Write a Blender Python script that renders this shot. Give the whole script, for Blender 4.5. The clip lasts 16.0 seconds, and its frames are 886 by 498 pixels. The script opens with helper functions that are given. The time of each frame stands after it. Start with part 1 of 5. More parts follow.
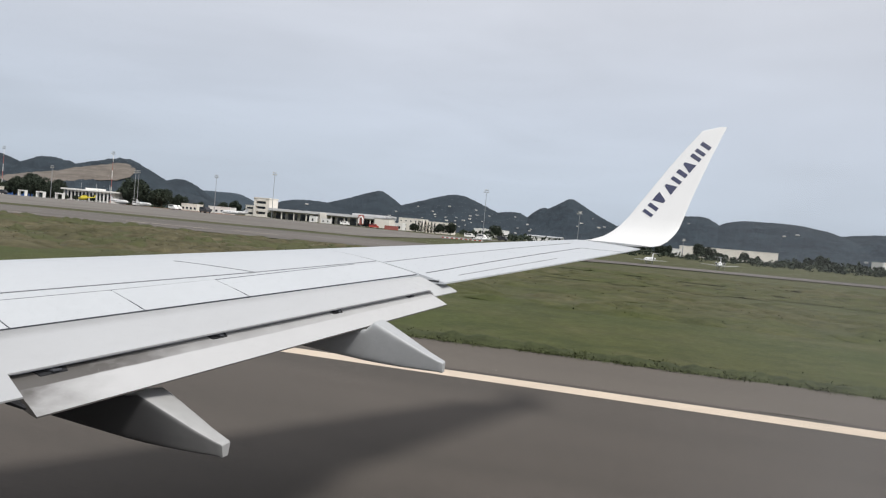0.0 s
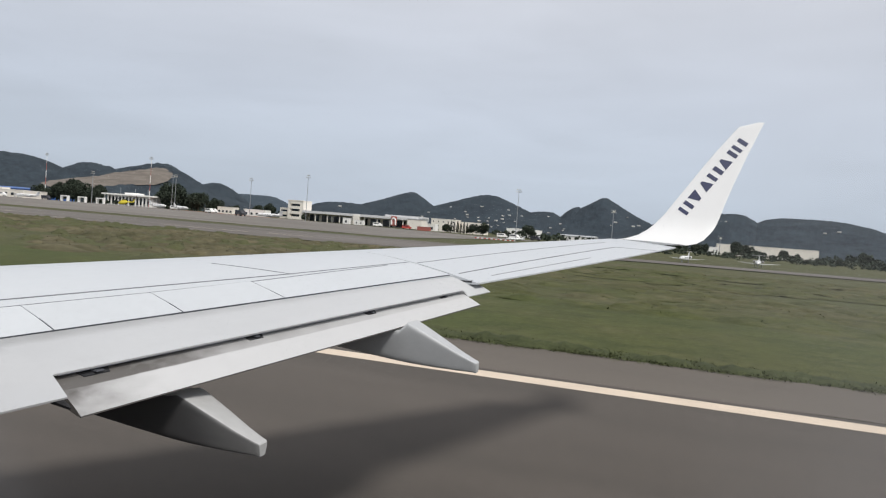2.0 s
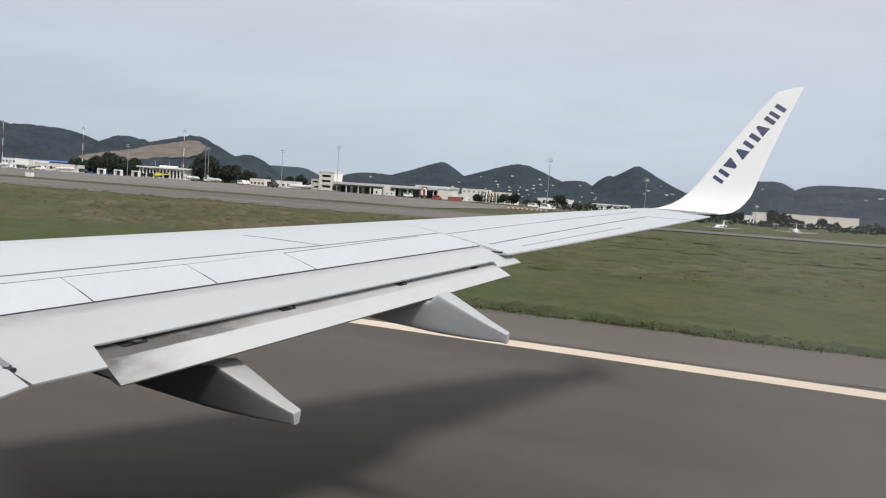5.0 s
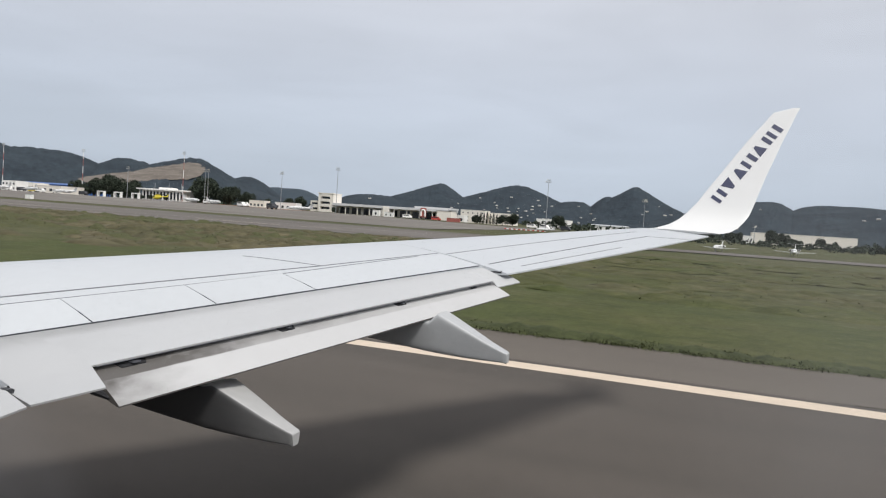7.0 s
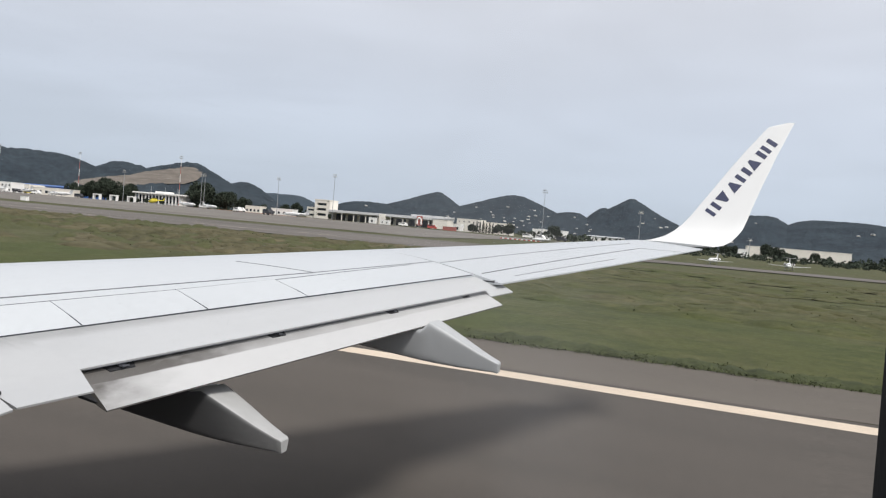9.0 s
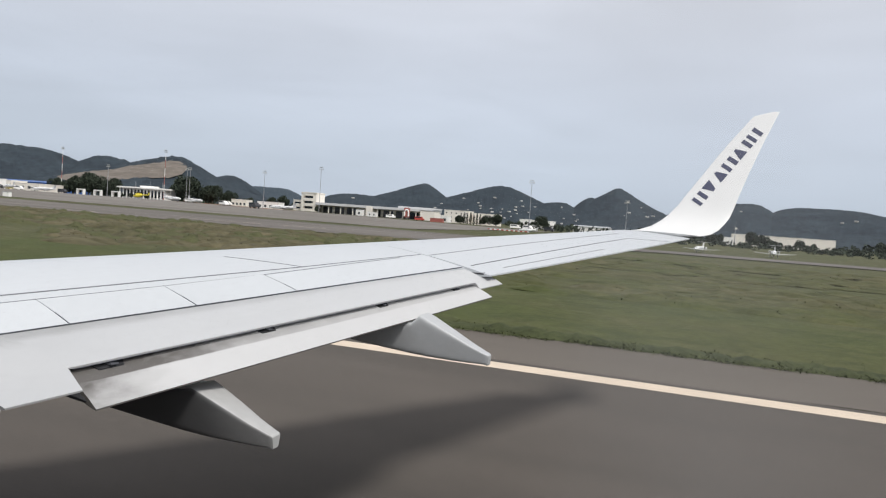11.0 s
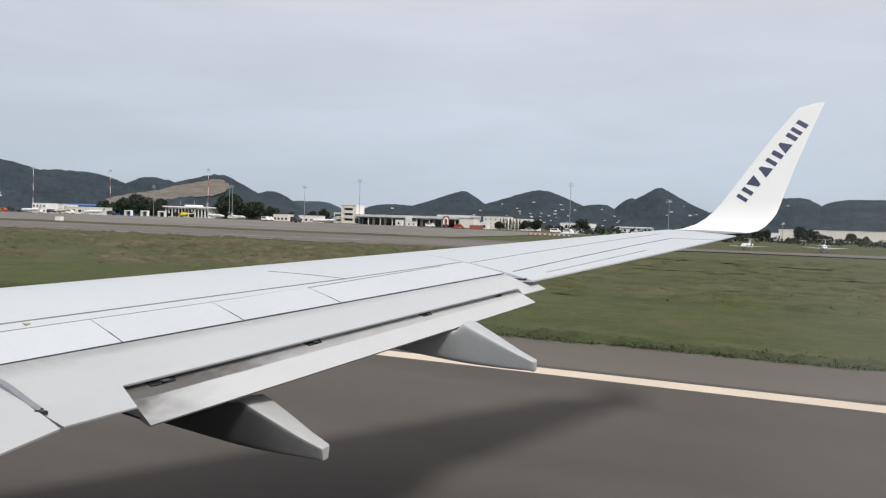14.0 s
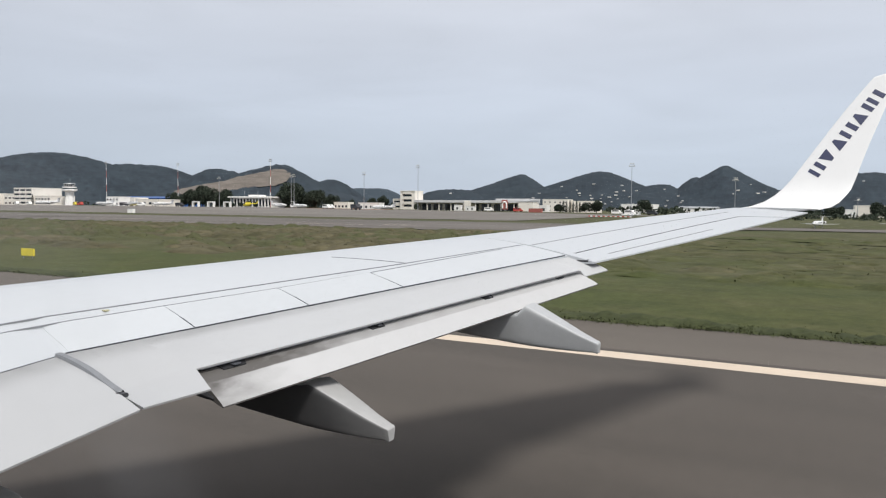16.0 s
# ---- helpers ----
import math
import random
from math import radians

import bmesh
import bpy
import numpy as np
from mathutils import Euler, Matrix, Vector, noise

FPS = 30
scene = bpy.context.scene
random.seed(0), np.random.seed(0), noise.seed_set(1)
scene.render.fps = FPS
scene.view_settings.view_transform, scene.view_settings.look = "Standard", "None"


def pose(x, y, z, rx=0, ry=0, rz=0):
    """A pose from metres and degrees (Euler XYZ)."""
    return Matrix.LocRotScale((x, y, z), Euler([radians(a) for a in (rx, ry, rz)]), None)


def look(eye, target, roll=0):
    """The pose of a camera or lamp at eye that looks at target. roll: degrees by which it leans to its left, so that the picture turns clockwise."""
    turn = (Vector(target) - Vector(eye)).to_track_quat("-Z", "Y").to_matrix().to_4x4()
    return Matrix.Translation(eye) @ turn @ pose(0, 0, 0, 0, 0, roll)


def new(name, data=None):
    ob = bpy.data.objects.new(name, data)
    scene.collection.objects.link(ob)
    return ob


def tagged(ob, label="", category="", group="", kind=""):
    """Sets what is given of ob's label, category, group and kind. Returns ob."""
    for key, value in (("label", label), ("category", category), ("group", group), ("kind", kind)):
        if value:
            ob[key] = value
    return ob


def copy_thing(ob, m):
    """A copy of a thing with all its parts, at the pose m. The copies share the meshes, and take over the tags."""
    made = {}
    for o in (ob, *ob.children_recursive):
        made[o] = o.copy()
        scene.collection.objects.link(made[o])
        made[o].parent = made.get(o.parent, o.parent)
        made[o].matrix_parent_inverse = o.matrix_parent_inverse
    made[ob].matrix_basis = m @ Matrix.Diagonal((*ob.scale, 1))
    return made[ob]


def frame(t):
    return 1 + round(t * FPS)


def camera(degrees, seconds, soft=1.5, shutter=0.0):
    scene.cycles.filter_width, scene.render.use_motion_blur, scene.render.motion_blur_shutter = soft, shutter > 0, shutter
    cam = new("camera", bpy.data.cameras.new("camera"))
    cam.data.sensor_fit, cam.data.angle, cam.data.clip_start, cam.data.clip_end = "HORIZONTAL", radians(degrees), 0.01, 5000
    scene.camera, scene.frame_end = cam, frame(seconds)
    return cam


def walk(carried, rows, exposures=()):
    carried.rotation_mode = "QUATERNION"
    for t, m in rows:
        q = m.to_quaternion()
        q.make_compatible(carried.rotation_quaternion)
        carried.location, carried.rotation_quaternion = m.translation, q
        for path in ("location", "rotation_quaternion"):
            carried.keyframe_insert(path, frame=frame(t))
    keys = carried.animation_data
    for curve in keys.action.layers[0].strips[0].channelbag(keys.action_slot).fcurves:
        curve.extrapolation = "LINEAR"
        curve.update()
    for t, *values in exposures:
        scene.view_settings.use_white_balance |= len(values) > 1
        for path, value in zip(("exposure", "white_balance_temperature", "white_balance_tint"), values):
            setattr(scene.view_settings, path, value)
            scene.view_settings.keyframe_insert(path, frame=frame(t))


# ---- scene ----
# Camera: seconds, x aft, y outward, z up, turn to the front, pitch, lean
EYES = [
    (0.0, 0.003, 1.447, 4.044, 16.45, -1.38, 4.96),
    (0.5, 0.005, 1.446, 4.062, 14.30, -0.77, 4.07),
    (1.0, 0.006, 1.439, 4.057, 15.92, 0.03, 3.48),
    (1.5, 0.004, 1.452, 4.040, 17.91, -1.54, 3.80),
    (2.0, 0.004, 1.441, 4.043, 19.05, -1.55, 4.39),
    (2.5, 0.036, 1.438, 4.043, 19.27, -0.96, 4.47),
    (3.0, 0.035, 1.441, 4.047, 19.45, -1.33, 5.10),
    (3.5, 0.004, 1.457, 4.062, 19.56, -3.15, 5.08),
    (4.0, 0.005, 1.444, 4.064, 20.72, -4.40, 4.87),
    (6.5, 0.009, 1.457, 4.030, 21.24, -2.87, 3.68),
    (7.0, 0.009, 1.441, 4.039, 21.36, -2.41, 3.82),
    (7.5, 0.004, 1.448, 4.039, 22.43, -2.55, 3.73),
    (8.0, 0.007, 1.456, 4.035, 21.68, -2.66, 4.07),
    (8.5, 0.010, 1.457, 4.052, 20.03, -3.41, 5.74),
    (9.0, 0.038, 1.447, 4.043, 21.07, -1.71, 4.75),
    (11.5, 0.010, 1.452, 4.058, 19.98, -2.53, 4.07),
    (12.0, 0.005, 1.447, 4.051, 22.51, -2.22, 1.74),
    (12.5, 0.003, 1.452, 4.056, 23.76, -2.26, 0.64),
    (13.0, 0.010, 1.459, 4.065, 23.90, -2.29, 0.07),
    (13.5, 0.005, 1.463, 4.048, 23.28, -2.13, 1.76),
    (14.0, 0.005, 1.457, 4.056, 23.28, -1.88, 1.88),
    (14.5, 0.006, 1.450, 4.048, 25.06, -2.25, 2.56),
    (15.0, 0.008, 1.452, 4.044, 25.83, -2.63, 1.61),
    (15.5, 0.005, 1.445, 4.057, 27.00, -2.73, 1.28),
    (16.0, -0.002, 1.445, 4.041, 27.97, -3.20, 0.59),
]


def eye_pose(x, y, z, turn, pitch, lean):
    return pose(x, y, z, 90 + pitch, 0, turn) @ pose(0, 0, 0, 0, 0, lean)


cam = camera(63.2, 16.0, soft=1.2)
walk(cam, [(r[0], eye_pose(*r[1:])) for r in EYES],
     [(0, 0.06), (1.5, 0.07), (2.5, -0.01), (3.5, 0.11), (6.5, 0.05), (7, 0.05), (8, 0.08), (8.5, 0.18), (9, 0.14), (11.5, 0.08), (12.5, 0.00), (13.5, 0.02), (14.5, 0.12), (16, 0.12)])

# ---------------------------------------------------------------- world and sun
SUN_EL, SUN_DIR = 53.9, Vector((0.59, -0.43, 1.0))
world = bpy.data.worlds.new("overcast")
scene.world = world
world.use_nodes = True
wn, wl = world.node_tree.nodes, world.node_tree.links
wn.clear()


def wnode(kind, **values):
    n = wn.new(kind)
    for key, value in values.items():
        n.inputs[key].default_value = value
    return n


w_out, w_bg = wn.new("ShaderNodeOutputWorld"), wn.new("ShaderNodeBackground")
w_sky = wn.new("ShaderNodeTexSky")
w_sky.sky_type, w_sky.sun_disc = "NISHITA", False
w_sky.sun_elevation, w_sky.sun_rotation = radians(SUN_EL), math.atan2(0.59, -0.43)
w_sky.dust_density = 3.0
w_co = wn.new("ShaderNodeTexCoord")
w_sep = wn.new("ShaderNodeSeparateXYZ")
wl.new(w_co.outputs["Generated"], w_sep.inputs[0])
w_ramp = wn.new("ShaderNodeValToRGB")
w_el = w_ramp.color_ramp.elements
w_el[0].position, w_el[0].color = 0.0, (0.50, 0.565, 0.66, 1)
w_el[1].position, w_el[1].color = 1.0, (0.74, 0.75, 0.79, 1)
for at, colour in ((0.06, (0.55, 0.62, 0.72, 1)), (0.16, (0.60, 0.655, 0.75, 1)), (0.30, (0.655, 0.685, 0.755, 1)), (0.5, (0.70, 0.715, 0.765, 1))):
    e = w_el.new(at)
    e.color = colour
wl.new(w_sep.outputs["Z"], w_ramp.inputs[0])
w_map = wn.new("ShaderNodeMapping")
w_map.inputs["Scale"].default_value = (1.2, 1.2, 7.0)
w_map.inputs["Rotation"].default_value = (0.10, 0.06, 0)
wl.new(w_co.outputs["Generated"], w_map.inputs[0])
w_noise = wnode("ShaderNodeTexNoise", Scale=2.3, Detail=7.0, Roughness=0.55, Distortion=0.4)
wl.new(w_map.outputs[0], w_noise.inputs["Vector"])
w_mr = wn.new("ShaderNodeMapRange")
for i, v in enumerate((0.3, 0.72, 0.935, 1.06)):
    w_mr.inputs[1 + i].default_value = v
wl.new(w_noise.outputs[0], w_mr.inputs[0])
w_mul = wn.new("ShaderNodeVectorMath")
w_mul.operation = "MULTIPLY"
wl.new(w_ramp.outputs[0], w_mul.inputs[0])
wl.new(w_mr.outputs[0], w_mul.inputs[1])
w_sc = wn.new("ShaderNodeVectorMath")
w_sc.operation = "SCALE"
w_sc.inputs["Scale"].default_value = 0.10
wl.new(w_sky.outputs[0], w_sc.inputs[0])
w_mix = wn.new("ShaderNodeMix")
w_mix.data_type = "RGBA"
w_mix.inputs[0].default_value = 0.94
wl.new(w_sc.outputs[0], w_mix.inputs[6])
w_side = wn.new("ShaderNodeMapRange")
w_side.interpolation_type = "SMOOTHSTEP"
for i, v in enumerate((-0.95, -0.25, 0.90, 1.0)):
    w_side.inputs[1 + i].default_value = v
wl.new(w_sep.outputs["X"], w_side.inputs[0])
w_cloud = wn.new("ShaderNodeVectorMath")
w_cloud.operation = "SCALE"
wl.new(w_mul.outputs[0], w_cloud.inputs[0])
wl.new(w_side.outputs[0], w_cloud.inputs["Scale"])
wl.new(w_cloud.outputs[0], w_mix.inputs[7])
wl.new(w_mix.outputs[2], w_bg.inputs["Color"])
w_bg.inputs["Strength"].default_value = 1.0
wl.new(w_bg.outputs[0], w_out.inputs["Surface"])

sun = new("sun", bpy.data.lights.new("sun", "SUN"))
sun.data.energy, sun.data.angle, sun.data.color = 3.0, radians(10), (1.0, 0.97, 0.93)
sun.matrix_world = look(SUN_DIR * 60, (0, 0, 0))


# ---------------------------------------------------------------- materials
def material(name, colour, rough=0.6, metal=0.0, vary=0.15, scale=2.0, fine=25.0, bump=0.1, stretch=(1, 1, 1), second=None, coat=0.0, bump_scale=None, random_tint=0.0, where="Object", spread=(0.35, 0.65)):
    """A painted, mineral or plant surface with a broad and a fine variation."""
    m = bpy.data.materials.new(name)
    m.use_nodes = True
    nt = m.node_tree
    n, k = nt.nodes, nt.links
    b = n["Principled BSDF"]
    b.inputs["Roughness"].default_value, b.inputs["Metallic"].default_value = rough, metal
    b.inputs["Coat Weight"].default_value = coat
    if rough >= 0.8:
        b.inputs["Specular IOR Level"].default_value = 0.15
    if where == "Object":
        src = n.new("ShaderNodeTexCoord").outputs["Object"]
    else:
        src = n.new("ShaderNodeNewGeometry").outputs["Position"]
    mp = n.new("ShaderNodeMapping")
    mp.inputs["Scale"].default_value = stretch
    k.new(src, mp.inputs[0])

    def noise_node(s, detail, rough_n=0.6):
        t = n.new("ShaderNodeTexNoise")
        t.inputs["Scale"].default_value, t.inputs["Detail"].default_value, t.inputs["Roughness"].default_value = s, detail, rough_n
        k.new(mp.outputs[0], t.inputs["Vector"])
        return t.outputs[0]

    big, small = noise_node(scale, 5), noise_node(fine, 6, 0.7)
    mr = n.new("ShaderNodeMapRange")
    mr.inputs[1].default_value, mr.inputs[2].default_value = spread
    k.new(big, mr.inputs[0])
    c1 = n.new("ShaderNodeMix")
    c1.data_type = "RGBA"
    other = second or tuple(c * (1 - vary) for c in colour)
    c1.inputs[6].default_value, c1.inputs[7].default_value = (*colour, 1), (*other, 1)
    k.new(mr.outputs[0], c1.inputs[0])
    mr2 = n.new("ShaderNodeMapRange")
    for i, v in enumerate((0.25, 0.75, 1 - vary, 1 + vary)):
        mr2.inputs[1 + i].default_value = v
    k.new(small, mr2.inputs[0])
    mul = n.new("ShaderNodeVectorMath")
    mul.operation = "MULTIPLY"
    k.new(c1.outputs[2], mul.inputs[0])
    k.new(mr2.outputs[0], mul.inputs[1])
    last = mul.outputs[0]
    if random_tint:
        oi = n.new("ShaderNodeObjectInfo")
        mr3 = n.new("ShaderNodeMapRange")
        for i, v in enumerate((0, 1, 1 - random_tint, 1 + random_tint)):
            mr3.inputs[1 + i].default_value = v
        k.new(oi.outputs["Random"], mr3.inputs[0])
        mul2 = n.new("ShaderNodeVectorMath")
        mul2.operation = "MULTIPLY"
        k.new(last, mul2.inputs[0])
        k.new(mr3.outputs[0], mul2.inputs[1])
        last = mul2.outputs[0]
    k.new(last, b.inputs["Base Color"])
    if bump:
        bp = n.new("ShaderNodeBump")
        bp.inputs["Strength"].default_value = bump
        bp.inputs["Distance"].default_value = bump_scale or 0.02
        k.new(small, bp.inputs["Height"])
        k.new(bp.outputs[0], b.inputs["Normal"])
    return m


WING = material("wing_grey_paint", (0.455, 0.475, 0.495), 0.40, vary=0.022, scale=0.7, fine=6, bump=0.0, stretch=(1, 2.2, 1))
SPOILER = material("spoiler_paint", (0.464, 0.484, 0.502), 0.4, vary=0.04, scale=0.9, fine=12, bump=0.0, random_tint=0.02)
FAIRING2 = material("shaded_fairing_paint", (0.385, 0.384, 0.377), 0.42, vary=0.08, scale=1.5, fine=14, bump=0.0)
FAIRING = material("fairing_paint", (0.41, 0.42, 0.425), 0.42, vary=0.06, scale=1.5, fine=14, bump=0.0)
WHITE = material("white_gloss_paint", (0.70, 0.70, 0.69), 0.3, vary=0.02, scale=1.0, fine=8, bump=0.0)
NAVY = material("navy_paint", (0.030, 0.036, 0.085), 0.4, vary=0.08, scale=4, fine=30, bump=0.0)
SEAM = material("panel_seam", (0.06, 0.065, 0.075), 0.7, vary=0.2, scale=6, fine=40, bump=0.0)
SEALANT = material("yellowed_sealant", (0.56, 0.53, 0.34), 0.7, vary=0.25, scale=8, fine=40, bump=0.1)
SEAL = material("grey_rubber_seal", (0.22, 0.23, 0.245), 0.7, vary=0.15, scale=6, fine=40, bump=0.1)
BRACKET = material("dark_metal_bracket", (0.035, 0.036, 0.04), 0.5, 0.4, vary=0.3, scale=14, fine=60, bump=0.1)
COVE = material("flap_cove", (0.10, 0.105, 0.12), 0.6, vary=0.25, scale=3, fine=25, bump=0.05)
# Lining coloured near black, as if no daylight reached it.
LINING = material("unlit_cabin_lining", (0.012, 0.012, 0.013), 0.9, vary=0.04, scale=5, fine=60, bump=0.05)
TYRE = material("tyre_rubber", (0.02, 0.02, 0.021), 0.8, vary=0.2, scale=9, fine=60, bump=0.2)
GLASS = material("tinted_glass", (0.025, 0.032, 0.04), 0.12, vary=0.2, scale=0.3, fine=4, bump=0.0)
ASPHALT = material("runway_asphalt", (0.101, 0.088, 0.077), 0.85, vary=0.18, scale=0.17, fine=14, bump=0.25, stretch=(0.22, 1, 1), second=(0.071, 0.0635, 0.056), where="World")
ASPHALT2 = material("taxiway_asphalt", (0.158, 0.144, 0.130), 0.9, vary=0.14, scale=0.07, fine=4, bump=0.2, stretch=(0.15, 1, 1), second=(0.108, 0.098, 0.088), where="World")
SHOULDER = material("shoulder_asphalt", (0.124, 0.109, 0.094), 0.9, vary=0.12, scale=0.25, fine=11, bump=0.3, stretch=(0.3, 1, 1), where="World")
CONCRETE = material("apron_concrete", (0.19, 0.176, 0.158), 0.85, vary=0.14, scale=0.04, fine=1.2, bump=0.1, stretch=(0.2, 1, 1), second=(0.135, 0.122, 0.108), where="World")
LINE = material("line_paint", (0.60, 0.50, 0.39), 0.7, vary=0.10, scale=0.8, fine=18, bump=0.1, where="World")
YELLOW_LINE = material("yellow_line_paint", (0.62, 0.40, 0.12), 0.7, vary=0.15, scale=0.8, fine=18, bump=0.1, where="World")
RED_PAINT = material("red_marking_paint", (0.50, 0.045, 0.05), 0.7, vary=0.12, scale=0.8, fine=18, bump=0.1, where="World")


def field(name, near, far, from_y, to_y, straw_from):
    """Rough grassland: broad green and olive drifts, straw patches, dark clumps and fine blades; near and far from the runway in two tones."""
    m = bpy.data.materials.new(name)
    m.use_nodes = True
    n, k = m.node_tree.nodes, m.node_tree.links
    b = n["Principled BSDF"]
    b.inputs["Roughness"].default_value = 0.95
    b.inputs["Specular IOR Level"].default_value = 0.15
    src = n.new("ShaderNodeNewGeometry").outputs["Position"]
    mp = n.new("ShaderNodeMapping")
    mp.inputs["Scale"].default_value = (0.75, 1, 1)
    k.new(src, mp.inputs[0])

    def layer(scale, detail, lo, hi, rough=0.6):
        t = n.new("ShaderNodeTexNoise")
        t.inputs["Scale"].default_value, t.inputs["Detail"].default_value, t.inputs["Roughness"].default_value = scale, detail, rough
        k.new(mp.outputs[0], t.inputs["Vector"])
        r = n.new("ShaderNodeMapRange")
        r.inputs[1].default_value, r.inputs[2].default_value = lo, hi
        k.new(t.outputs[0], r.inputs[0])
        return r.outputs[0], t.outputs[0]

    def mixed(f, p, q):
        x = n.new("ShaderNodeMix")
        x.data_type = "RGBA"
        k.new(f, x.inputs[0])
        for i, v in ((6, p), (7, q)):
            if isinstance(v, tuple):
                x.inputs[i].default_value = (*v, 1)
            else:
                k.new(v, x.inputs[i])
        return x.outputs[2]

    sep = n.new("ShaderNodeSeparateXYZ")
    k.new(src, sep.inputs[0])
    sway = n.new("ShaderNodeMath")
    sway.operation, sway.inputs[1].default_value = "MULTIPLY_ADD", 30.0
    k.new(layer(0.09, 6, 0.0, 1.0, 0.65)[0], sway.inputs[0])
    k.new(sep.outputs["Y"], sway.inputs[2])
    away = n.new("ShaderNodeMapRange")
    away.interpolation_type = "SMOOTHSTEP"
    away.inputs[1].default_value, away.inputs[2].default_value = from_y + 15, to_y + 15
    k.new(sway.outputs[0], away.inputs[0])
    green, olive, straw, dark = [mixed(away.outputs[0], p, q) for p, q in zip(near, far)]
    col = mixed(layer(0.05, 4, 0.38, 0.62)[0], green, olive)
    col = mixed(layer(0.13, 7, straw_from - 0.05, straw_from + 0.17, 0.7)[0], col, straw)
    col = mixed(layer(0.30, 7, 0.46, 0.74, 0.75)[0], col, dark)
    tuft, _ = layer(1.4, 6, 0.3, 0.7, 0.7)
    grain = n.new("ShaderNodeMapRange")
    for i, v in enumerate((0, 1, 0.78, 1.22)):
        grain.inputs[1 + i].default_value = v
    k.new(tuft, grain.inputs[0])
    clump = n.new("ShaderNodeVectorMath")
    clump.operation = "MULTIPLY"
    k.new(col, clump.inputs[0])
    k.new(grain.outputs[0], clump.inputs[1])
    col = clump.outputs[0]
    fine, raw = layer(5.0, 7, 0.25, 0.75, 0.75)
    r = n.new("ShaderNodeMapRange")
    for i, v in enumerate((0, 1, 0.68, 1.32)):
        r.inputs[1 + i].default_value = v
    k.new(fine, r.inputs[0])
    mul = n.new("ShaderNodeVectorMath")
    mul.operation = "MULTIPLY"
    k.new(col, mul.inputs[0])
    k.new(r.outputs[0], mul.inputs[1])
    k.new(mul.outputs[0], b.inputs["Base Color"])
    bp = n.new("ShaderNodeBump")
    bp.inputs["Strength"].default_value, bp.inputs["Distance"].default_value = 0.6, 0.12
    k.new(raw, bp.inputs["Height"])
    k.new(bp.outputs[0], b.inputs["Normal"])
    return m


LUSH = ((0.062, 0.076, 0.026), (0.075, 0.079, 0.030), (0.102, 0.096, 0.049), (0.042, 0.050, 0.020))
PARCHED = ((0.068, 0.076, 0.031), (0.083, 0.080, 0.040), (0.112, 0.102, 0.060), (0.044, 0.048, 0.024))
GRASS = field("grass_field", LUSH, PARCHED, 34, 58, 0.56)
DRY = field("dry_grass", PARCHED, PARCHED, 34, 66, 0.54)
SOIL = material("red_soil", (0.26, 0.12, 0.065), 0.95, vary=0.25, scale=0.1, fine=2, bump=0.5, bump_scale=0.1, where="World")
TUFT = material("grass_blades", (0.072, 0.090, 0.034), 0.9, vary=0.25, scale=0.3, fine=5, bump=0.0, second=(0.056, 0.070, 0.028), where="World")
SCRUB = material("olive_scrub", (0.084, 0.087, 0.042), 0.95, vary=0.35, scale=0.5, fine=5, bump=0.6, bump_scale=0.2, second=(0.070, 0.074, 0.038), where="World")
WEED = material("edge_weeds", (0.062, 0.072, 0.032), 0.95, vary=0.4, scale=0.5, fine=7, bump=0.6, bump_scale=0.1, second=(0.040, 0.047, 0.022), where="World")
BRUSH = material("brown_brush", (0.104, 0.091, 0.054), 0.95, vary=0.55, scale=0.16, fine=1.6, bump=0.0, stretch=(0.6, 0.6, 1), second=(0.066, 0.063, 0.034), where="World")
WEED_LEAF = material("weed_leaves", (0.082, 0.094, 0.040), 0.85, vary=0.35, scale=0.6, fine=9, bump=0.0, second=(0.050, 0.058, 0.026), where="World")
# Forest colours carry the air's haze: bluish, and paler on the far ridge.
HILL = material("hazy_pine_forest", (0.038, 0.051, 0.062), 0.95, vary=0.40, scale=0.014, fine=0.06, bump=0.8, second=(0.027, 0.036, 0.045), bump_scale=6.0, where="World")
FARHILL = material("hazy_far_forest", (0.055, 0.073, 0.090), 0.95, vary=0.2, scale=0.004, fine=0.05, bump=0.5, bump_scale=6.0, where="World")
QUARRY = material("quarry_rock", (0.190, 0.168, 0.145), 0.95, vary=0.2, scale=0.02, fine=0.2, bump=0.6, second=(0.122, 0.106, 0.092), stretch=(1, 1, 7), bump_scale=3.0, where="World")
LEAF = material("tree_leaves", (0.043, 0.054, 0.037), 0.85, vary=0.4, scale=0.3, fine=2, bump=0.0, second=(0.029, 0.038, 0.027), where="World")
BARK = material("bark", (0.12, 0.09, 0.065), 0.9, vary=0.3, scale=3, fine=20, bump=0.5)
PLASTER = material("cream_plaster", (0.80, 0.755, 0.68), 0.85, vary=0.07, scale=0.12, fine=2.0, bump=0.1, random_tint=0.05, where="World")
WHITEWALL = material("white_plaster", (0.86, 0.845, 0.81), 0.85, vary=0.06, scale=0.2, fine=2.0, bump=0.1, random_tint=0.05, where="World")
ROOF = material("grey_roof_sheet", (0.42, 0.43, 0.44), 0.6, vary=0.1, scale=0.1, fine=3, bump=0.1, where="World")
PALE_SHEET = material("pale_roof_sheet", (0.60, 0.60, 0.60), 0.5, vary=0.08, scale=0.1, fine=3, bump=0.1, where="World")
BLUE = material("blue_sheet", (0.035, 0.11, 0.33), 0.5, vary=0.1, scale=0.2, fine=3, bump=0.1, where="World")
RED = material("red_paint", (0.45, 0.055, 0.04), 0.5, vary=0.12, scale=0.5, fine=6, bump=0.0)
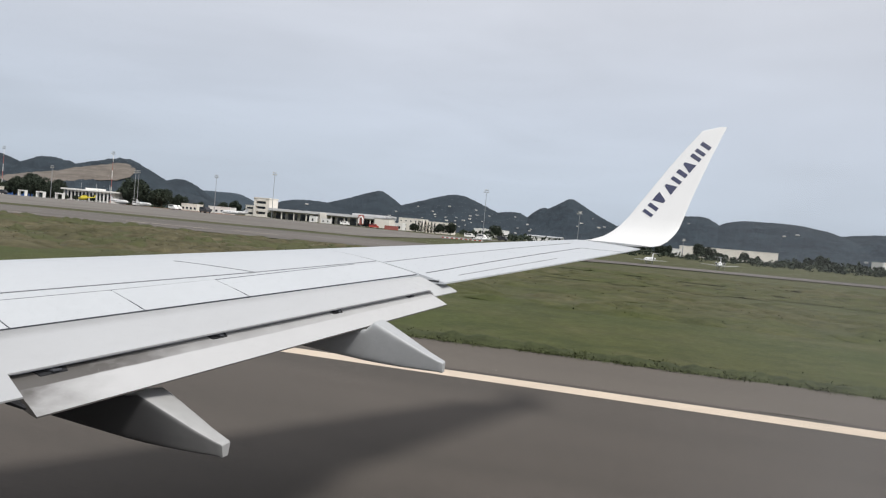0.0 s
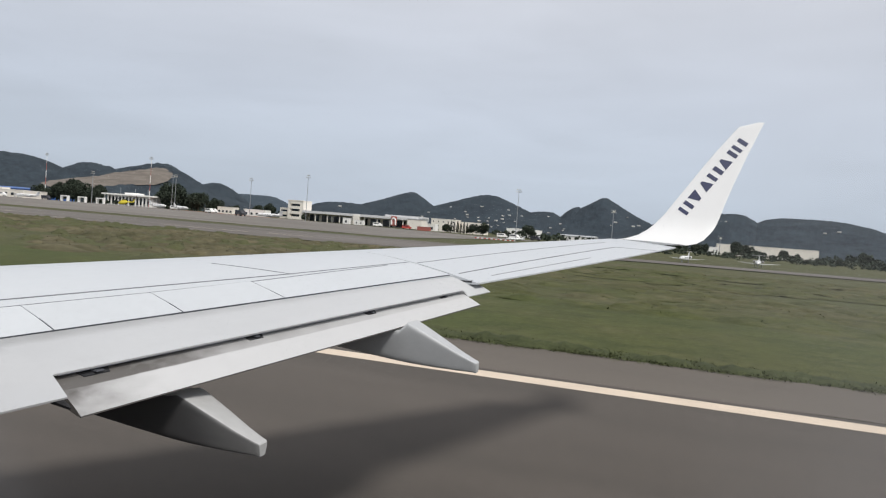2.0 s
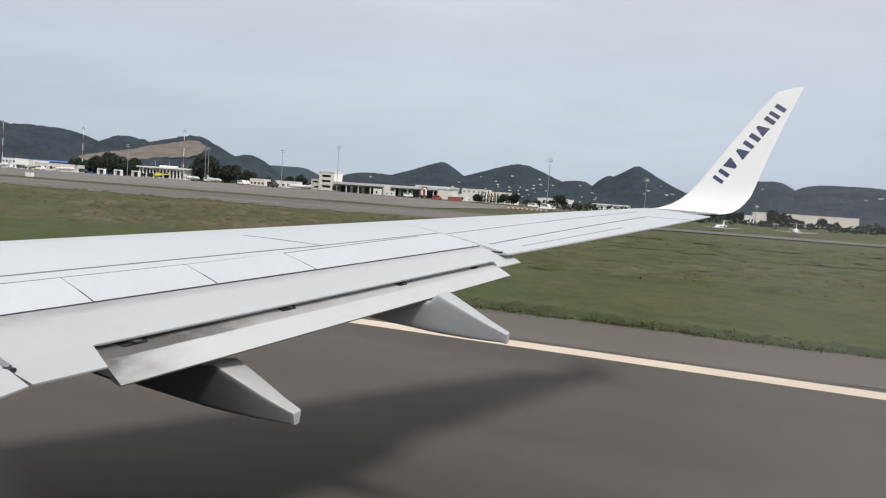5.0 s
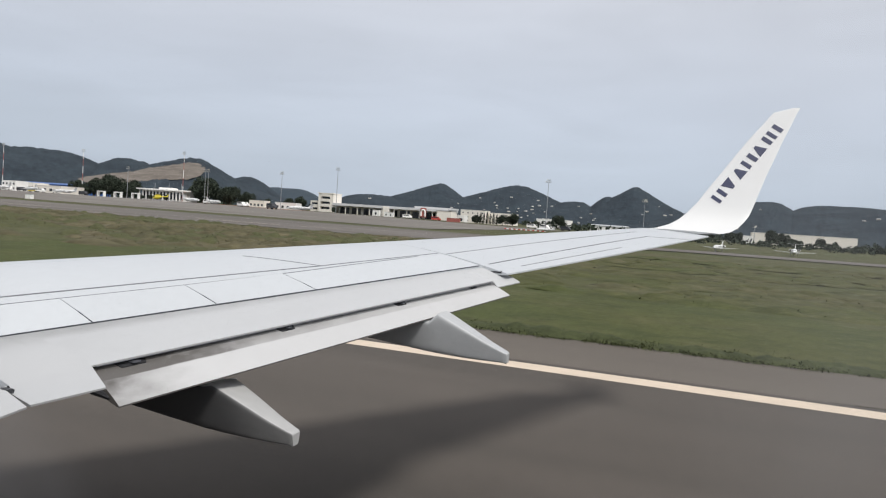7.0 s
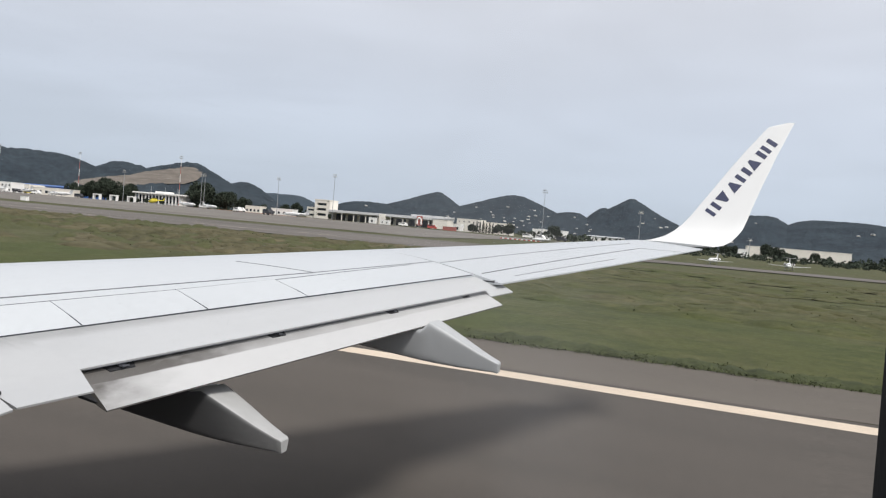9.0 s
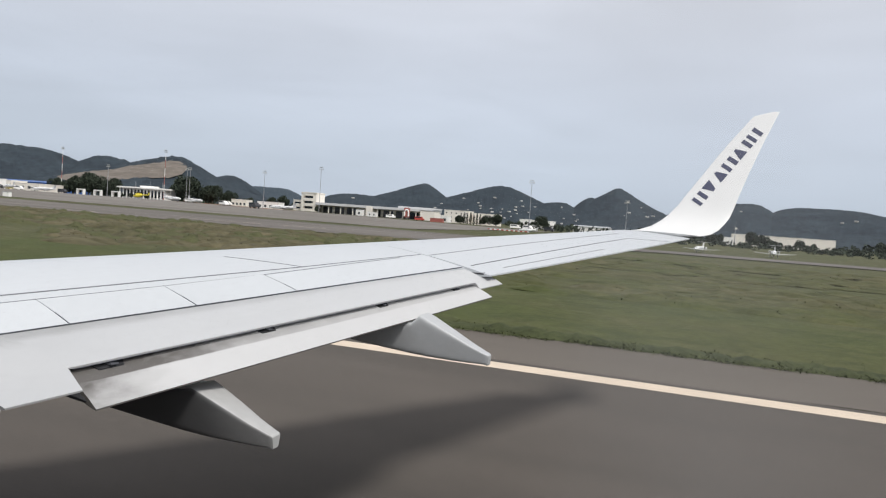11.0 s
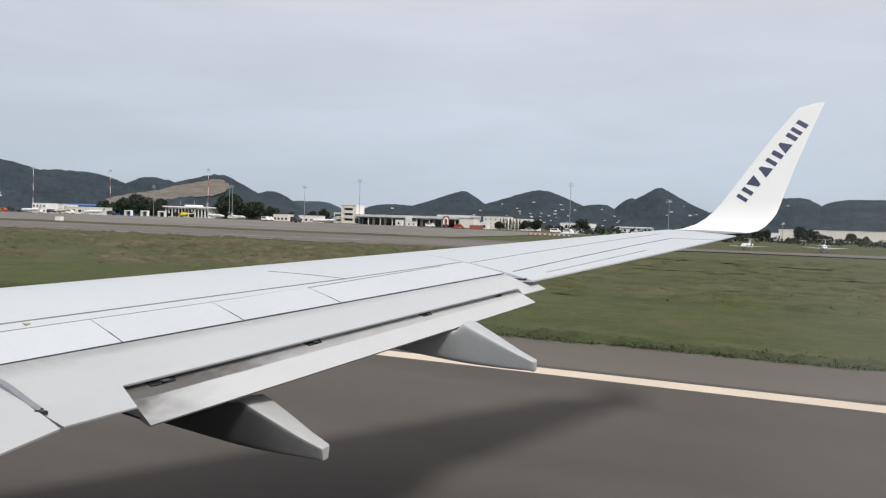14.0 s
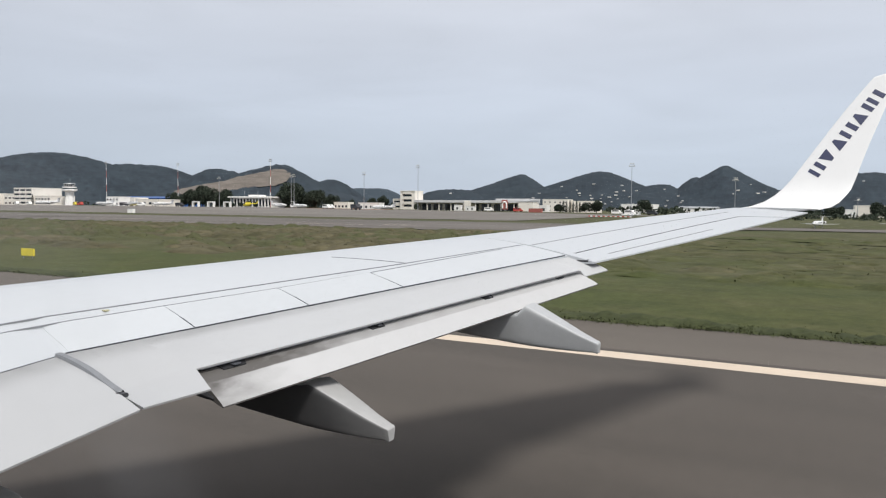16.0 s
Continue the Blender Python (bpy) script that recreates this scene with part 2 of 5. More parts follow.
# Red greyed in its colour to stand for haze over the distance.
MAST_RED = material("hazed_red_paint", (0.36, 0.11, 0.09), 0.6, vary=0.12, scale=0.5, fine=6, bump=0.0)
YELLOW = material("yellow_paint", (0.70, 0.58, 0.05), 0.5, vary=0.1, scale=0.5, fine=6, bump=0.0)
STEEL = material("galvanised_steel", (0.36, 0.37, 0.38), 0.5, 0.5, vary=0.12, scale=1, fine=10, bump=0.05)
POST_GREEN = material("dark_green_plastic", (0.012, 0.028, 0.016), 0.5, vary=0.2, scale=3, fine=20, bump=0.05)
DARKCAR = material("dark_car_paint", (0.04, 0.04, 0.045), 0.35, vary=0.1, scale=1, fine=8, bump=0.0)
LAMPGLASS = material("lamp_glass", (0.75, 0.72, 0.6), 0.2, vary=0.05, scale=3, fine=20, bump=0.0)


def stain_shade_nodes(m):
    """Small helpers to lay stains and painted shade over a material's paint."""
    n, k = m.node_tree.nodes, m.node_tree.links

    def put(value, socket):
        if isinstance(value, (int, float)):
            socket.default_value = value
        else:
            k.new(value, socket)

    def ranged(value, a0, a1, b0, b1):
        r = n.new("ShaderNodeMapRange")
        r.interpolation_type = "SMOOTHSTEP"
        for i, v in enumerate((a0, a1, b0, b1)):
            r.inputs[1 + i].default_value = v
        k.new(value, r.inputs[0])
        return r.outputs[0]

    def maths(op, p, q):
        r = n.new("ShaderNodeMath")
        r.operation = op
        put(p, r.inputs[0])
        put(q, r.inputs[1])
        return r.outputs[0]

    def noisy(vector, scale, stretch, detail=5):
        mp, no = n.new("ShaderNodeMapping"), n.new("ShaderNodeTexNoise")
        mp.inputs["Scale"].default_value = stretch
        no.inputs["Scale"].default_value, no.inputs["Detail"].default_value = scale, detail
        k.new(vector, mp.inputs[0])
        k.new(mp.outputs[0], no.inputs["Vector"])
        return no.outputs[0]

    def cover(amount, colour):
        b = n["Principled BSDF"]
        paint = b.inputs["Base Color"].links[0].from_socket
        mx = n.new("ShaderNodeMix")
        mx.data_type = "RGBA"
        mx.inputs[7].default_value = (*colour, 1)
        k.new(amount, mx.inputs[0])
        k.new(paint, mx.inputs[6])
        k.new(mx.outputs[2], b.inputs["Base Color"])

    return n, k, ranged, maths, noisy, cover


def soot_and_shade(name, colour, band, inner, outer, rear, fade=0.25, blur=0.045):
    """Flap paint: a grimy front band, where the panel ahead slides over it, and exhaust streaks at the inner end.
    The inner corner's darkening also stands for shade below the panel ahead. The sheet's span and chord lie in its UV
    map."""
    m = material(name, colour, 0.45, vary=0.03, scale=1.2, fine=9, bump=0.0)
    n, k, ranged, maths, noisy, cover = stain_shade_nodes(m)
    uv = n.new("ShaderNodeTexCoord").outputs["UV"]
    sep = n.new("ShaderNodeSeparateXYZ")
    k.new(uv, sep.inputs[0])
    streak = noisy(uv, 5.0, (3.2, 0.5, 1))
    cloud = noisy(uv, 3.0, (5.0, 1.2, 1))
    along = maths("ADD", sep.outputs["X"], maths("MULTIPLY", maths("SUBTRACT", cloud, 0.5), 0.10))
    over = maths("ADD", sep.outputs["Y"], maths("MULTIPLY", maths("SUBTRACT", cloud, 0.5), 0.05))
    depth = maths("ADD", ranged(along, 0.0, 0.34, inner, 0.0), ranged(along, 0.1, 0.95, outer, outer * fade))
    grime_shade = maths("MULTIPLY", maths("MULTIPLY", depth, ranged(streak, 0.3, 0.7, 0.72, 1.15)), ranged(over, band, band + blur, 1.0, 0.0))
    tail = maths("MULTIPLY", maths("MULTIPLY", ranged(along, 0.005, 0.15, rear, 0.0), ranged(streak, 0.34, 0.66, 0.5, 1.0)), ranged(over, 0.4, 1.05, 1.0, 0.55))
    cover(maths("MINIMUM", maths("MAXIMUM", grime_shade, tail), 0.92), (0.060, 0.053, 0.047))
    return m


# aft flap: soot, plus painted shade under the main flap at the inner corner
AFTFLAP = soot_and_shade("aft_flap_paint", (0.465, 0.465, 0.465), 0.47, 0.80, 0.50, 1.0)
FLAP2 = soot_and_shade("main_flap_paint", (0.445, 0.451, 0.455), 0.20, 0.16, 0.24, 0.06, blur=0.22)
GATE = soot_and_shade("gate_panel_paint", (0.436, 0.441, 0.444), 0.10, 0.05, 0.36, 0.0, 1.0, blur=0.30)


def flank_shade(m):
    """Shade below the flap, put into the colour of the inboard flank, deepest towards the front."""
    n, k, ranged, maths, noisy, cover = stain_shade_nodes(m)
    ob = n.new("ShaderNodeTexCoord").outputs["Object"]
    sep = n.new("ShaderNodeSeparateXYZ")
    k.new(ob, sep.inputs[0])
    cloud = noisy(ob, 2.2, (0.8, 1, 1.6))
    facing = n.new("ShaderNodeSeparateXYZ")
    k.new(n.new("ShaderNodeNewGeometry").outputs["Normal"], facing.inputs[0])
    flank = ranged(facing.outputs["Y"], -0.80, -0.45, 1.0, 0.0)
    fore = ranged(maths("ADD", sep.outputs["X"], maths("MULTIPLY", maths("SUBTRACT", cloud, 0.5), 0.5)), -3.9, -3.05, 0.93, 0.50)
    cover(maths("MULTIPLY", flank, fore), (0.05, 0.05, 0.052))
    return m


# the fairing's inboard flank gets its shade in the paint
flank_shade(FAIRING2)


def darker_middle(m):
    """Darker tone along the middle of the runway, in long streaks."""
    n, k, ranged, maths, noisy, cover = stain_shade_nodes(m)
    pos = n.new("ShaderNodeNewGeometry").outputs["Position"]
    sep = n.new("ShaderNodeSeparateXYZ")
    k.new(pos, sep.inputs[0])
    wide = noisy(pos, 0.5, (0.03, 1.0, 1))
    across = maths("ADD", sep.outputs["Y"], maths("MULTIPLY", maths("SUBTRACT", wide, 0.5), 6.0))
    cover(maths("MULTIPLY", ranged(across, 5.0, 13.0, 0.75, 0.0), ranged(wide, 0.25, 0.75, 0.6, 1.0)), (0.045, 0.040, 0.037))


darker_middle(ASPHALT)


def pane_glass():
    """Clear acrylic: a faint gloss, and dim smears of dried water and finger grease."""
    m = bpy.data.materials.new("cabin_window_acrylic")
    m.use_nodes = True
    n, k, ranged, maths, noisy, cover = stain_shade_nodes(m)
    n.remove(n["Principled BSDF"])
    ob = n.new("ShaderNodeTexCoord").outputs["Object"]
    sep = n.new("ShaderNodeSeparateXYZ")
    k.new(ob, sep.inputs[0])
    blotch = noisy(ob, 40.0, (1.0, 1.0, 0.35), 3)
    x = maths("ADD", sep.outputs["X"], maths("MULTIPLY", maths("SUBTRACT", blotch, 0.5), 0.016))
    aft = maths("MULTIPLY", ranged(x, 0.004, 0.022, 0.0, 1.0), ranged(x, 0.022, 0.038, 1.0, 0.25))
    fore = maths("MULTIPLY", ranged(x, -0.15, -0.115, 0.3, 1.0), ranged(x, -0.115, -0.088, 1.0, 0.0))
    smear = maths("MULTIPLY", maths("MAXIMUM", aft, fore), ranged(blotch, 0.3, 0.7, 0.25, 1.0))
    amount = maths("ADD", maths("MULTIPLY", smear, 0.11), 0.003)
    clear, film, gloss = n.new("ShaderNodeBsdfTransparent"), n.new("ShaderNodeBsdfTranslucent"), n.new("ShaderNodeBsdfGlossy")
    film.inputs["Color"].default_value = (0.62, 0.61, 0.60, 1)
    gloss.inputs["Roughness"].default_value = 0.02
    m1, m2 = n.new("ShaderNodeMixShader"), n.new("ShaderNodeMixShader")
    k.new(amount, m1.inputs[0])
    k.new(clear.outputs[0], m1.inputs[1])
    k.new(film.outputs[0], m1.inputs[2])
    m2.inputs[0].default_value = 0.004
    k.new(m1.outputs[0], m2.inputs[1])
    k.new(gloss.outputs[0], m2.inputs[2])
    k.new(m2.outputs[0], n["Material Output"].inputs["Surface"])
    return m


PANE = pane_glass()


# ---------------------------------------------------------------- mesh helpers
def part(name, bm, mat, parent=None, label="", smooth=False):
    me = bpy.data.meshes.new(name)
    bmesh.ops.recalc_face_normals(bm, faces=bm.faces)
    bm.to_mesh(me)
    bm.free()
    me.materials.append(mat)
    if smooth:
        me.polygons.foreach_set("use_smooth", [True] * len(me.polygons))
    ob = new(name, me)
    ob.parent = parent
    if label:
        ob["label"] = label
    return ob


def thing(name, label, category, group="", kind="", at=(0, 0, 0), turn=0):
    ob = new(name)
    ob.matrix_basis = pose(*at, 0, 0, turn)
    return tagged(ob, label, category, group, kind)


def box(x0, x1, y0, y1, z0, z1, bm=None, bevel=0.0):
    bm = bm or bmesh.new()
    v = [bm.verts.new((x, y, z)) for x in (x0, x1) for y in (y0, y1) for z in (z0, z1)]
    for q in ((0, 1, 3, 2), (4, 6, 7, 5), (0, 4, 5, 1), (2, 3, 7, 6), (0, 2, 6, 4), (1, 5, 7, 3)):
        bm.faces.new([v[i] for i in q])
    if bevel:
        bmesh.ops.bevel(bm, geom=bm.edges[:], offset=bevel, segments=2, affect="EDGES")
    return bm


def grid(f, nu, nv, bm=None, wrap=False):
    """A sheet of nu by nv cells from f(u, v), u and v in 0 to 1."""
    bm = bm or bmesh.new()
    rows = [[bm.verts.new(f(i / nu, j / nv)) for j in range(nv if wrap else nv + 1)] for i in range(nu + 1)]
    m = len(rows[0])
    for i in range(nu):
        for j in range(nv):
            bm.faces.new((rows[i][j], rows[i + 1][j], rows[i + 1][(j + 1) % m], rows[i][(j + 1) % m]))
    return bm


def loft(sections, bm=None, caps=True):
    """Joins closed rings of the same number of points into one body."""
    bm = bm or bmesh.new()
    rings = [[bm.verts.new(p) for p in s] for s in sections]
    m = len(rings[0])
    for a, b in zip(rings, rings[1:]):
        for j in range(m):
            bm.faces.new((a[j], b[j], b[(j + 1) % m], a[(j + 1) % m]))
    if caps:
        bm.faces.new(rings[0])
        bm.faces.new(rings[-1])
    return bm


def tube(path, radius, sides=8, bm=None):
    """A round bar along a path of points; radius may be a list."""
    path = [Vector(p) for p in path]
    rad = radius if isinstance(radius, (list, tuple)) else [radius] * len(path)
    rings = []
    for i, p in enumerate(path):
        d = (path[min(i + 1, len(path) - 1)] - path[max(i - 1, 0)]).normalized()
        s = d.cross(Vector((0.31, 0.17, 0.93)))
        if s.length < 0.1:
            s = d.cross(Vector((1, 0, 0)))
        s.normalize()
        t = d.cross(s)
        rings.append([p + (s * math.cos(a) + t * math.sin(a)) * rad[i] for a in (2 * math.pi * j / sides for j in range(sides))])
    return loft(rings, bm)


def lerp(a, b, t):
    return a + (b - a) * t


def smooth01(t):
    t = min(max(t, 0.0), 1.0)
    return t * t * (3 - 2 * t)


# ---------------------------------------------------------------- ground
def gz(x, y):
    """The airfield rises gently from the runway to the apron, more so towards the terminal."""
    return lerp(3.6, 0.8, smooth01((x + 420) / 420)) * smooth01((y - 150) / 230)


GROUND_X = [-4900, -3600, -2600, -1800, -1300, -1000] + [-800 + 50 * i for i in range(25)] + [600, 1000, 1800, 2600, 3600, 4900]
GROUND_Y = [-4900, -2500, -1000, -200, 0, 60, 120, 150] + [170 + 20 * i for i in range(13)] + [600, 1000, 1600, 2400, 3400, 4900]


def ground_point(u, v):
    x, y = GROUND_X[round(u * (len(GROUND_X) - 1))], GROUND_Y[round(v * (len(GROUND_Y) - 1))]
    return (x, y, gz(x, y) - (0.02 if y < 110 else 0.14))


ground = part("ground", grid(ground_point, len(GROUND_X) - 1, len(GROUND_Y) - 1), GRASS)
tagged(ground, "green and olive airfield grass reaching the hills", "ground", kind="structure")


def strip(name, x0, x1, y0, y1, z, mat, label, category, wav=0.0, kind="structure", cells=60, rows=1, near=None):
    """A flat band along the runway that follows the ground; near(x) may shift its near edge."""
    def f(u, v):
        x = lerp(x0, x1, u)
        y = lerp(near(x) if near else y0, y1, v)
        if wav and v > 0.99:
            y += wav * (noise.noise((x * 0.35, y0, 1)) + 0.6 * noise.noise((x * 1.3, y0, 4))) + (2 * wav * noise.noise((x * 0.03, y0, 2)) if wav > 1 else 0)
        if wav and v < 0.01:
            y += wav * noise.noise((x * 0.3, y1, 7)) + (2 * wav * noise.noise((x * 0.03, y1, 5)) if wav > 1 else 0)
        return (x, y, z + gz(x, y))
    return tagged(part(name, grid(f, cells, rows), mat), label, category, kind=kind)


def lane_edge(x):
    """Near edge of the paved area before the apron, which draws back to the taxiway."""
    return lerp(124, 176, smooth01((x + 66) / 60)) + 4 * noise.noise((x * 0.01, 3, 3))


strip("runway", -1500, 1500, -24.0, 22.2, 0.0, ASPHALT, "brownish grey asphalt runway with worn wheel tracks", "runway")
strip("runway_shoulder", -400, 400, 22.2, 27.4, -0.004, SHOULDER, "lighter asphalt runway shoulder edged by grass", "shoulder", wav=0.22, cells=1400)
strip("taxiway", -1500, 1500, 176, 200, 0.03, ASPHALT2, "grey asphalt taxiway parallel to the runway", "taxiway", wav=0.6, cells=120, rows=3)
strip("taxilane", -1500, 0, 124, 178, 0.02, ASPHALT2, "wide grey asphalt lane before the apron", "taxiway", wav=0.5, cells=300, rows=6, near=lane_edge)
strip("dry_field", -1500, 1500, 201, 222, 0.02, DRY, "dry olive grass between taxiway and apron", "field", wav=1.5, cells=400, rows=3)
strip("apron", -1500, -92, 224, 470, 0.03, CONCRETE, "pale concrete aircraft apron before the terminal", "apron", wav=2, cells=200, rows=20)
strip("red_earth", -372, -285, 432, 470, 0.06, SOIL, "bare red earth beside the apron", "earth", wav=3, rows=4)
for x0, x1, y in ((-122, -98, 145), (-146, -136, 133), (-96, -84, 150), (-210, -180, 152)):
    tagged(part("taxilane_line", grid(lambda u, v: (lerp(x0, x1, u), y + 0.8 * v, gz(lerp(x0, x1, u), y) + 0.05), 4, 1), LINE), "worn cream line painted on the asphalt lane", "taxiway line", kind="structure")

edge = part("edge_line", box(-1500, 1500, 20.98, 21.82, 0.0, 0.006), LINE)
tagged(edge, "continuous cream painted runway edge line", "runway line", kind="structure")

# ---------------------------------------------------------------- the airliner
plane = thing("airliner", "white and grey twin-jet airliner on the runway, flaps lowered", "aircraft", at=(0, 0, 0))
Y_ROOT, Y_FLAP, Y_TIP = 1.3, 10.5, 16.55


def crest(y):
    return -9.3537 + 0.47316 * y, 2.8457 + 0.07704 * y


def rear(y):
    """Where the fixed upper skin ends: over the flaps inboard, at the trailing edge outboard."""
    if y > Y_FLAP:
        d = y - 10.59
        return -0.14 + 0.38 * (y - 17), 3.385 + 0.103 * d + 0.0012 * d * d
    if y > 5.3:
        return -8.4287 + 0.52068 * y, 2.0783 + 0.13026 * y
    return -5.669, 2.7687 - 0.10 * (5.3 - y)


def chord(y):
    return (-0.14 + 0.38 * (y - 17)) - (-1.64 + 0.522 * (y - 17))


def top(y, u):
    """A point on the wing's upper skin: u runs 0 at the crest to 1 at the rear edge, and to -1 at the nose."""
    (xc, zc), (xr, zr) = crest(y), rear(y)
    if u >= 0:
        return Vector((lerp(xc, xr, u), y, zc - (zc - zr) * u ** 1.6))
    c, w = chord(y), -u
    a = min(w / 0.5, 1.0) * math.pi / 2
    fore = max(w - 0.5, 0) / 0.5 * max(0.0, lerp(3.3, 0.30, (y - Y_ROOT) / (Y_TIP - Y_ROOT)) - 0.22 * c)
    return Vector((xc - 0.22 * c * math.sin(a) - fore, y, zc - 0.055 * c * (1 - math.cos(a)) - 0.30 * fore))


def under(y, u):
    """The lower skin below the same place."""
    p = top(y, u)
    c = chord(y)
    deep = 0.115 * c * (1 - max(u, 0) ** 2) * math.sqrt(max(0.0, 1 - max(-u, 0) ** 2)) + 0.02
    return Vector((p.x, p.y, p.z - deep))


def wing_ring(y):
    us = [1 - 2 * i / 22 for i in range(23)]
    return [top(y, u) for u in us] + [under(y, u) for u in reversed(us[:-1])]


ys = [Y_ROOT + (Y_FLAP - Y_ROOT) * i / 30 for i in range(31)]
part("inner_wing", loft([wing_ring(y) for y in ys]), WING, plane, "pale grey painted metal wing skin", smooth=False)
ys = [Y_FLAP + 0.004 + (Y_TIP - Y_FLAP) * i / 24 for i in range(25)]
outer_wing = part("outer_wing", loft([wing_ring(y) for y in ys]), WING, plane, "pale grey painted metal wing skin")


def ribbon(name, path, width, mat, parent, lift=0.004, label=""):
    """A thin flat band lying on the upper skin; path holds (y, u)."""
    bm = bmesh.new()
    pts = []
    for (y0, u0), (y1, u1) in zip(path, path[1:]):
        pts += [top(lerp(y0, y1, i / 12), lerp(u0, u1, i / 12)) for i in range(12)]
    pts.append(top(*path[-1]))
    rows = []
    for i, p in enumerate(pts):
        d = (pts[min(i + 1, len(pts) - 1)] - pts[max(i - 1, 0)]).normalized()
        s = d.cross(Vector((0, 0, 1))).normalized() * width / 2
        rows.append([bm.verts.new(q + Vector((0, 0, h))) for q, h in ((p - s, lift), (p + s, lift), (p + s, -0.01), (p - s, -0.01))])
    for a, b in zip(rows, rows[1:]):
        for j in range(3):
            bm.faces.new((a[j], b[j], b[j + 1], a[j + 1]))
    return part(name, bm, mat, parent, label)


# panel seams of the upper skin
ribbon("skin_seam", [(2.0, 0.60), (8.79, 0.60)], 0.020, SEAL, plane, label="dark sealed skin joint")
ribbon("skin_seam", [(8.79, 0.60), (10.48, 0.565)], 0.016, SEAL, plane)
ribbon("skin_seam", [(8.31, 0.215), (8.79, 0.60)], 0.012, SEAL, plane)
ribbon("skin_seam", [(2.0, 0.685), (7.25, 0.69), (8.25, 0.675), (10.1, 0.60)], 0.010, SEAL, plane)

# spoilers: slightly proud panels with dark gaps between and behind them
joints = [5.30, 6.23, 7.25, 8.25, 9.30, 10.45]
shift = [-0.02, 0.03, 0.045, 0.035, 0.05, 0.05]
for i in range(5):
    ya, yb = joints[i] + 0.001, joints[i + 1] - 0.001

    def f(s, w, ya=ya, yb=yb):
        u = lerp(0.70 - 0.02 * (s if yb > 8 else 0) - (0.055 if ya > 9 else 0) * s, 0.995, w)
        y = lerp(ya, yb, s) + 0.03 * w
        p = top(min(y, Y_FLAP), u)
        return (p.x, y, p.z + 0.007)
    bm = grid(f, 10, 6)
    ret = bmesh.ops.extrude_face_region(bm, geom=bm.faces[:])
    bmesh.ops.translate(bm, vec=(0, 0, -0.016), verts=[v for v in ret["geom"] if isinstance(v, bmesh.types.BMVert)])
    part("spoiler", bm, SPOILER, plane, "light grey spoiler panel lying flush")
    if 0 < i < 4:
        ribbon("spoiler_gap", [(joints[i], 0.69), (joints[i] + 0.02, 0.86)], 0.005, SEAL, plane, lift=0.009)
        ribbon("spoiler_gap", [(joints[i] + 0.02, 0.86), (joints[i] + 0.035, 0.995)], 0.010 if i < 3 else 0.007, SEAM, plane, lift=0.010)
ribbon("spoiler_shut_line", [(2.2, 0.996), (5.28, 0.996)], 0.022, SEAM, plane, lift=0.006)
ribbon("spoiler_shut_line", [(5.3, 0.993), (10.46, 0.993)], 0.010, SEAM, plane, lift=0.012, label="dark gap behind the spoilers")

def main_te(y):
    return Vector((-6.0978 + 0.336 * y, y, 2.782 + 0.109 * (y - 5.43)))


def main_flap(s, w):
    """Outboard main flap: s along the span, w from the cove to the trailing edge."""
    y0 = lerp(5.30, 10.53, s)
    x0, z0 = rear(min(y0, Y_FLAP))
    a, b = Vector((x0 - 0.12, y0, z0 - 0.002)), main_te(lerp(4.84, 10.73, s))
    p = a.lerp(b, w)
    p.z += 0.11 * (1 - 0.42 * s) * w * (1 - w) - 0.095 * w ** 2.5 * min(1.0, max(0.0, (p.y - 10.15) / 0.10))
    return p


def thick(f, nu, nv, deep, bm=None):
    """A closed panel: the sheet f above, and a sheet below it that thins to both edges."""
    bm = bm or bmesh.new()
    up = [[bm.verts.new(f(i / nu, j / nv)) for j in range(nv + 1)] for i in range(nu + 1)]
    lo = [[bm.verts.new(Vector(f(i / nu, j / nv)) - Vector((0, 0, 0.012 + deep * 4 * (1 - j / nv) * (0.15 + j / nv) / 1.3))) for j in range(nv + 1)] for i in range(nu + 1)]
    uv = bm.loops.layers.uv.new("span")
    for sheet in (up, lo):
        for i in range(nu):
            for j in range(nv):
                corners = ((i, j), (i + 1, j), (i + 1, j + 1), (i, j + 1))
                face = bm.faces.new([sheet[p][q] for p, q in corners])
                for loop, (p, q) in zip(face.loops, corners):
                    loop[uv].uv = (p / nu, q / nv)
    for i in range(nu):
        for j in (0, nv):
            bm.faces.new((up[i][j], up[i + 1][j], lo[i + 1][j], lo[i][j]))
    for j in range(nv):
        for i in (0, nu):
            bm.faces.new((up[i][j], up[i][j + 1], lo[i][j + 1], lo[i][j]))
    return bm


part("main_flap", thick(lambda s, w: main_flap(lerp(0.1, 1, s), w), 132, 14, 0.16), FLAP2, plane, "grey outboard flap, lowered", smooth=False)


def gate_panel(s, w):
    """The inner end of the flap, with a longer chord, beside the exhaust gate."""
    if w <= 0.7:
        return main_flap(s * 0.1, w / 0.7)
    p = main_te(lerp(4.84, 5.43, s))
    q = Vector((lerp(-3.86, -3.80, s), lerp(4.60, 5.12, s), lerp(2.735, 2.752, s)))
    return p.lerp(q, (w - 0.7) / 0.3)


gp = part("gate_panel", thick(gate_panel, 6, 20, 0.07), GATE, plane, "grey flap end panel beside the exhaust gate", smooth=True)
gp.data.set_sharp_from_angle(angle=radians(25))


def aft_te(y):
    return Vector((-5.6504 + 0.30595 * y, y, 2.522 + 0.1225 * (y - 5.43)))


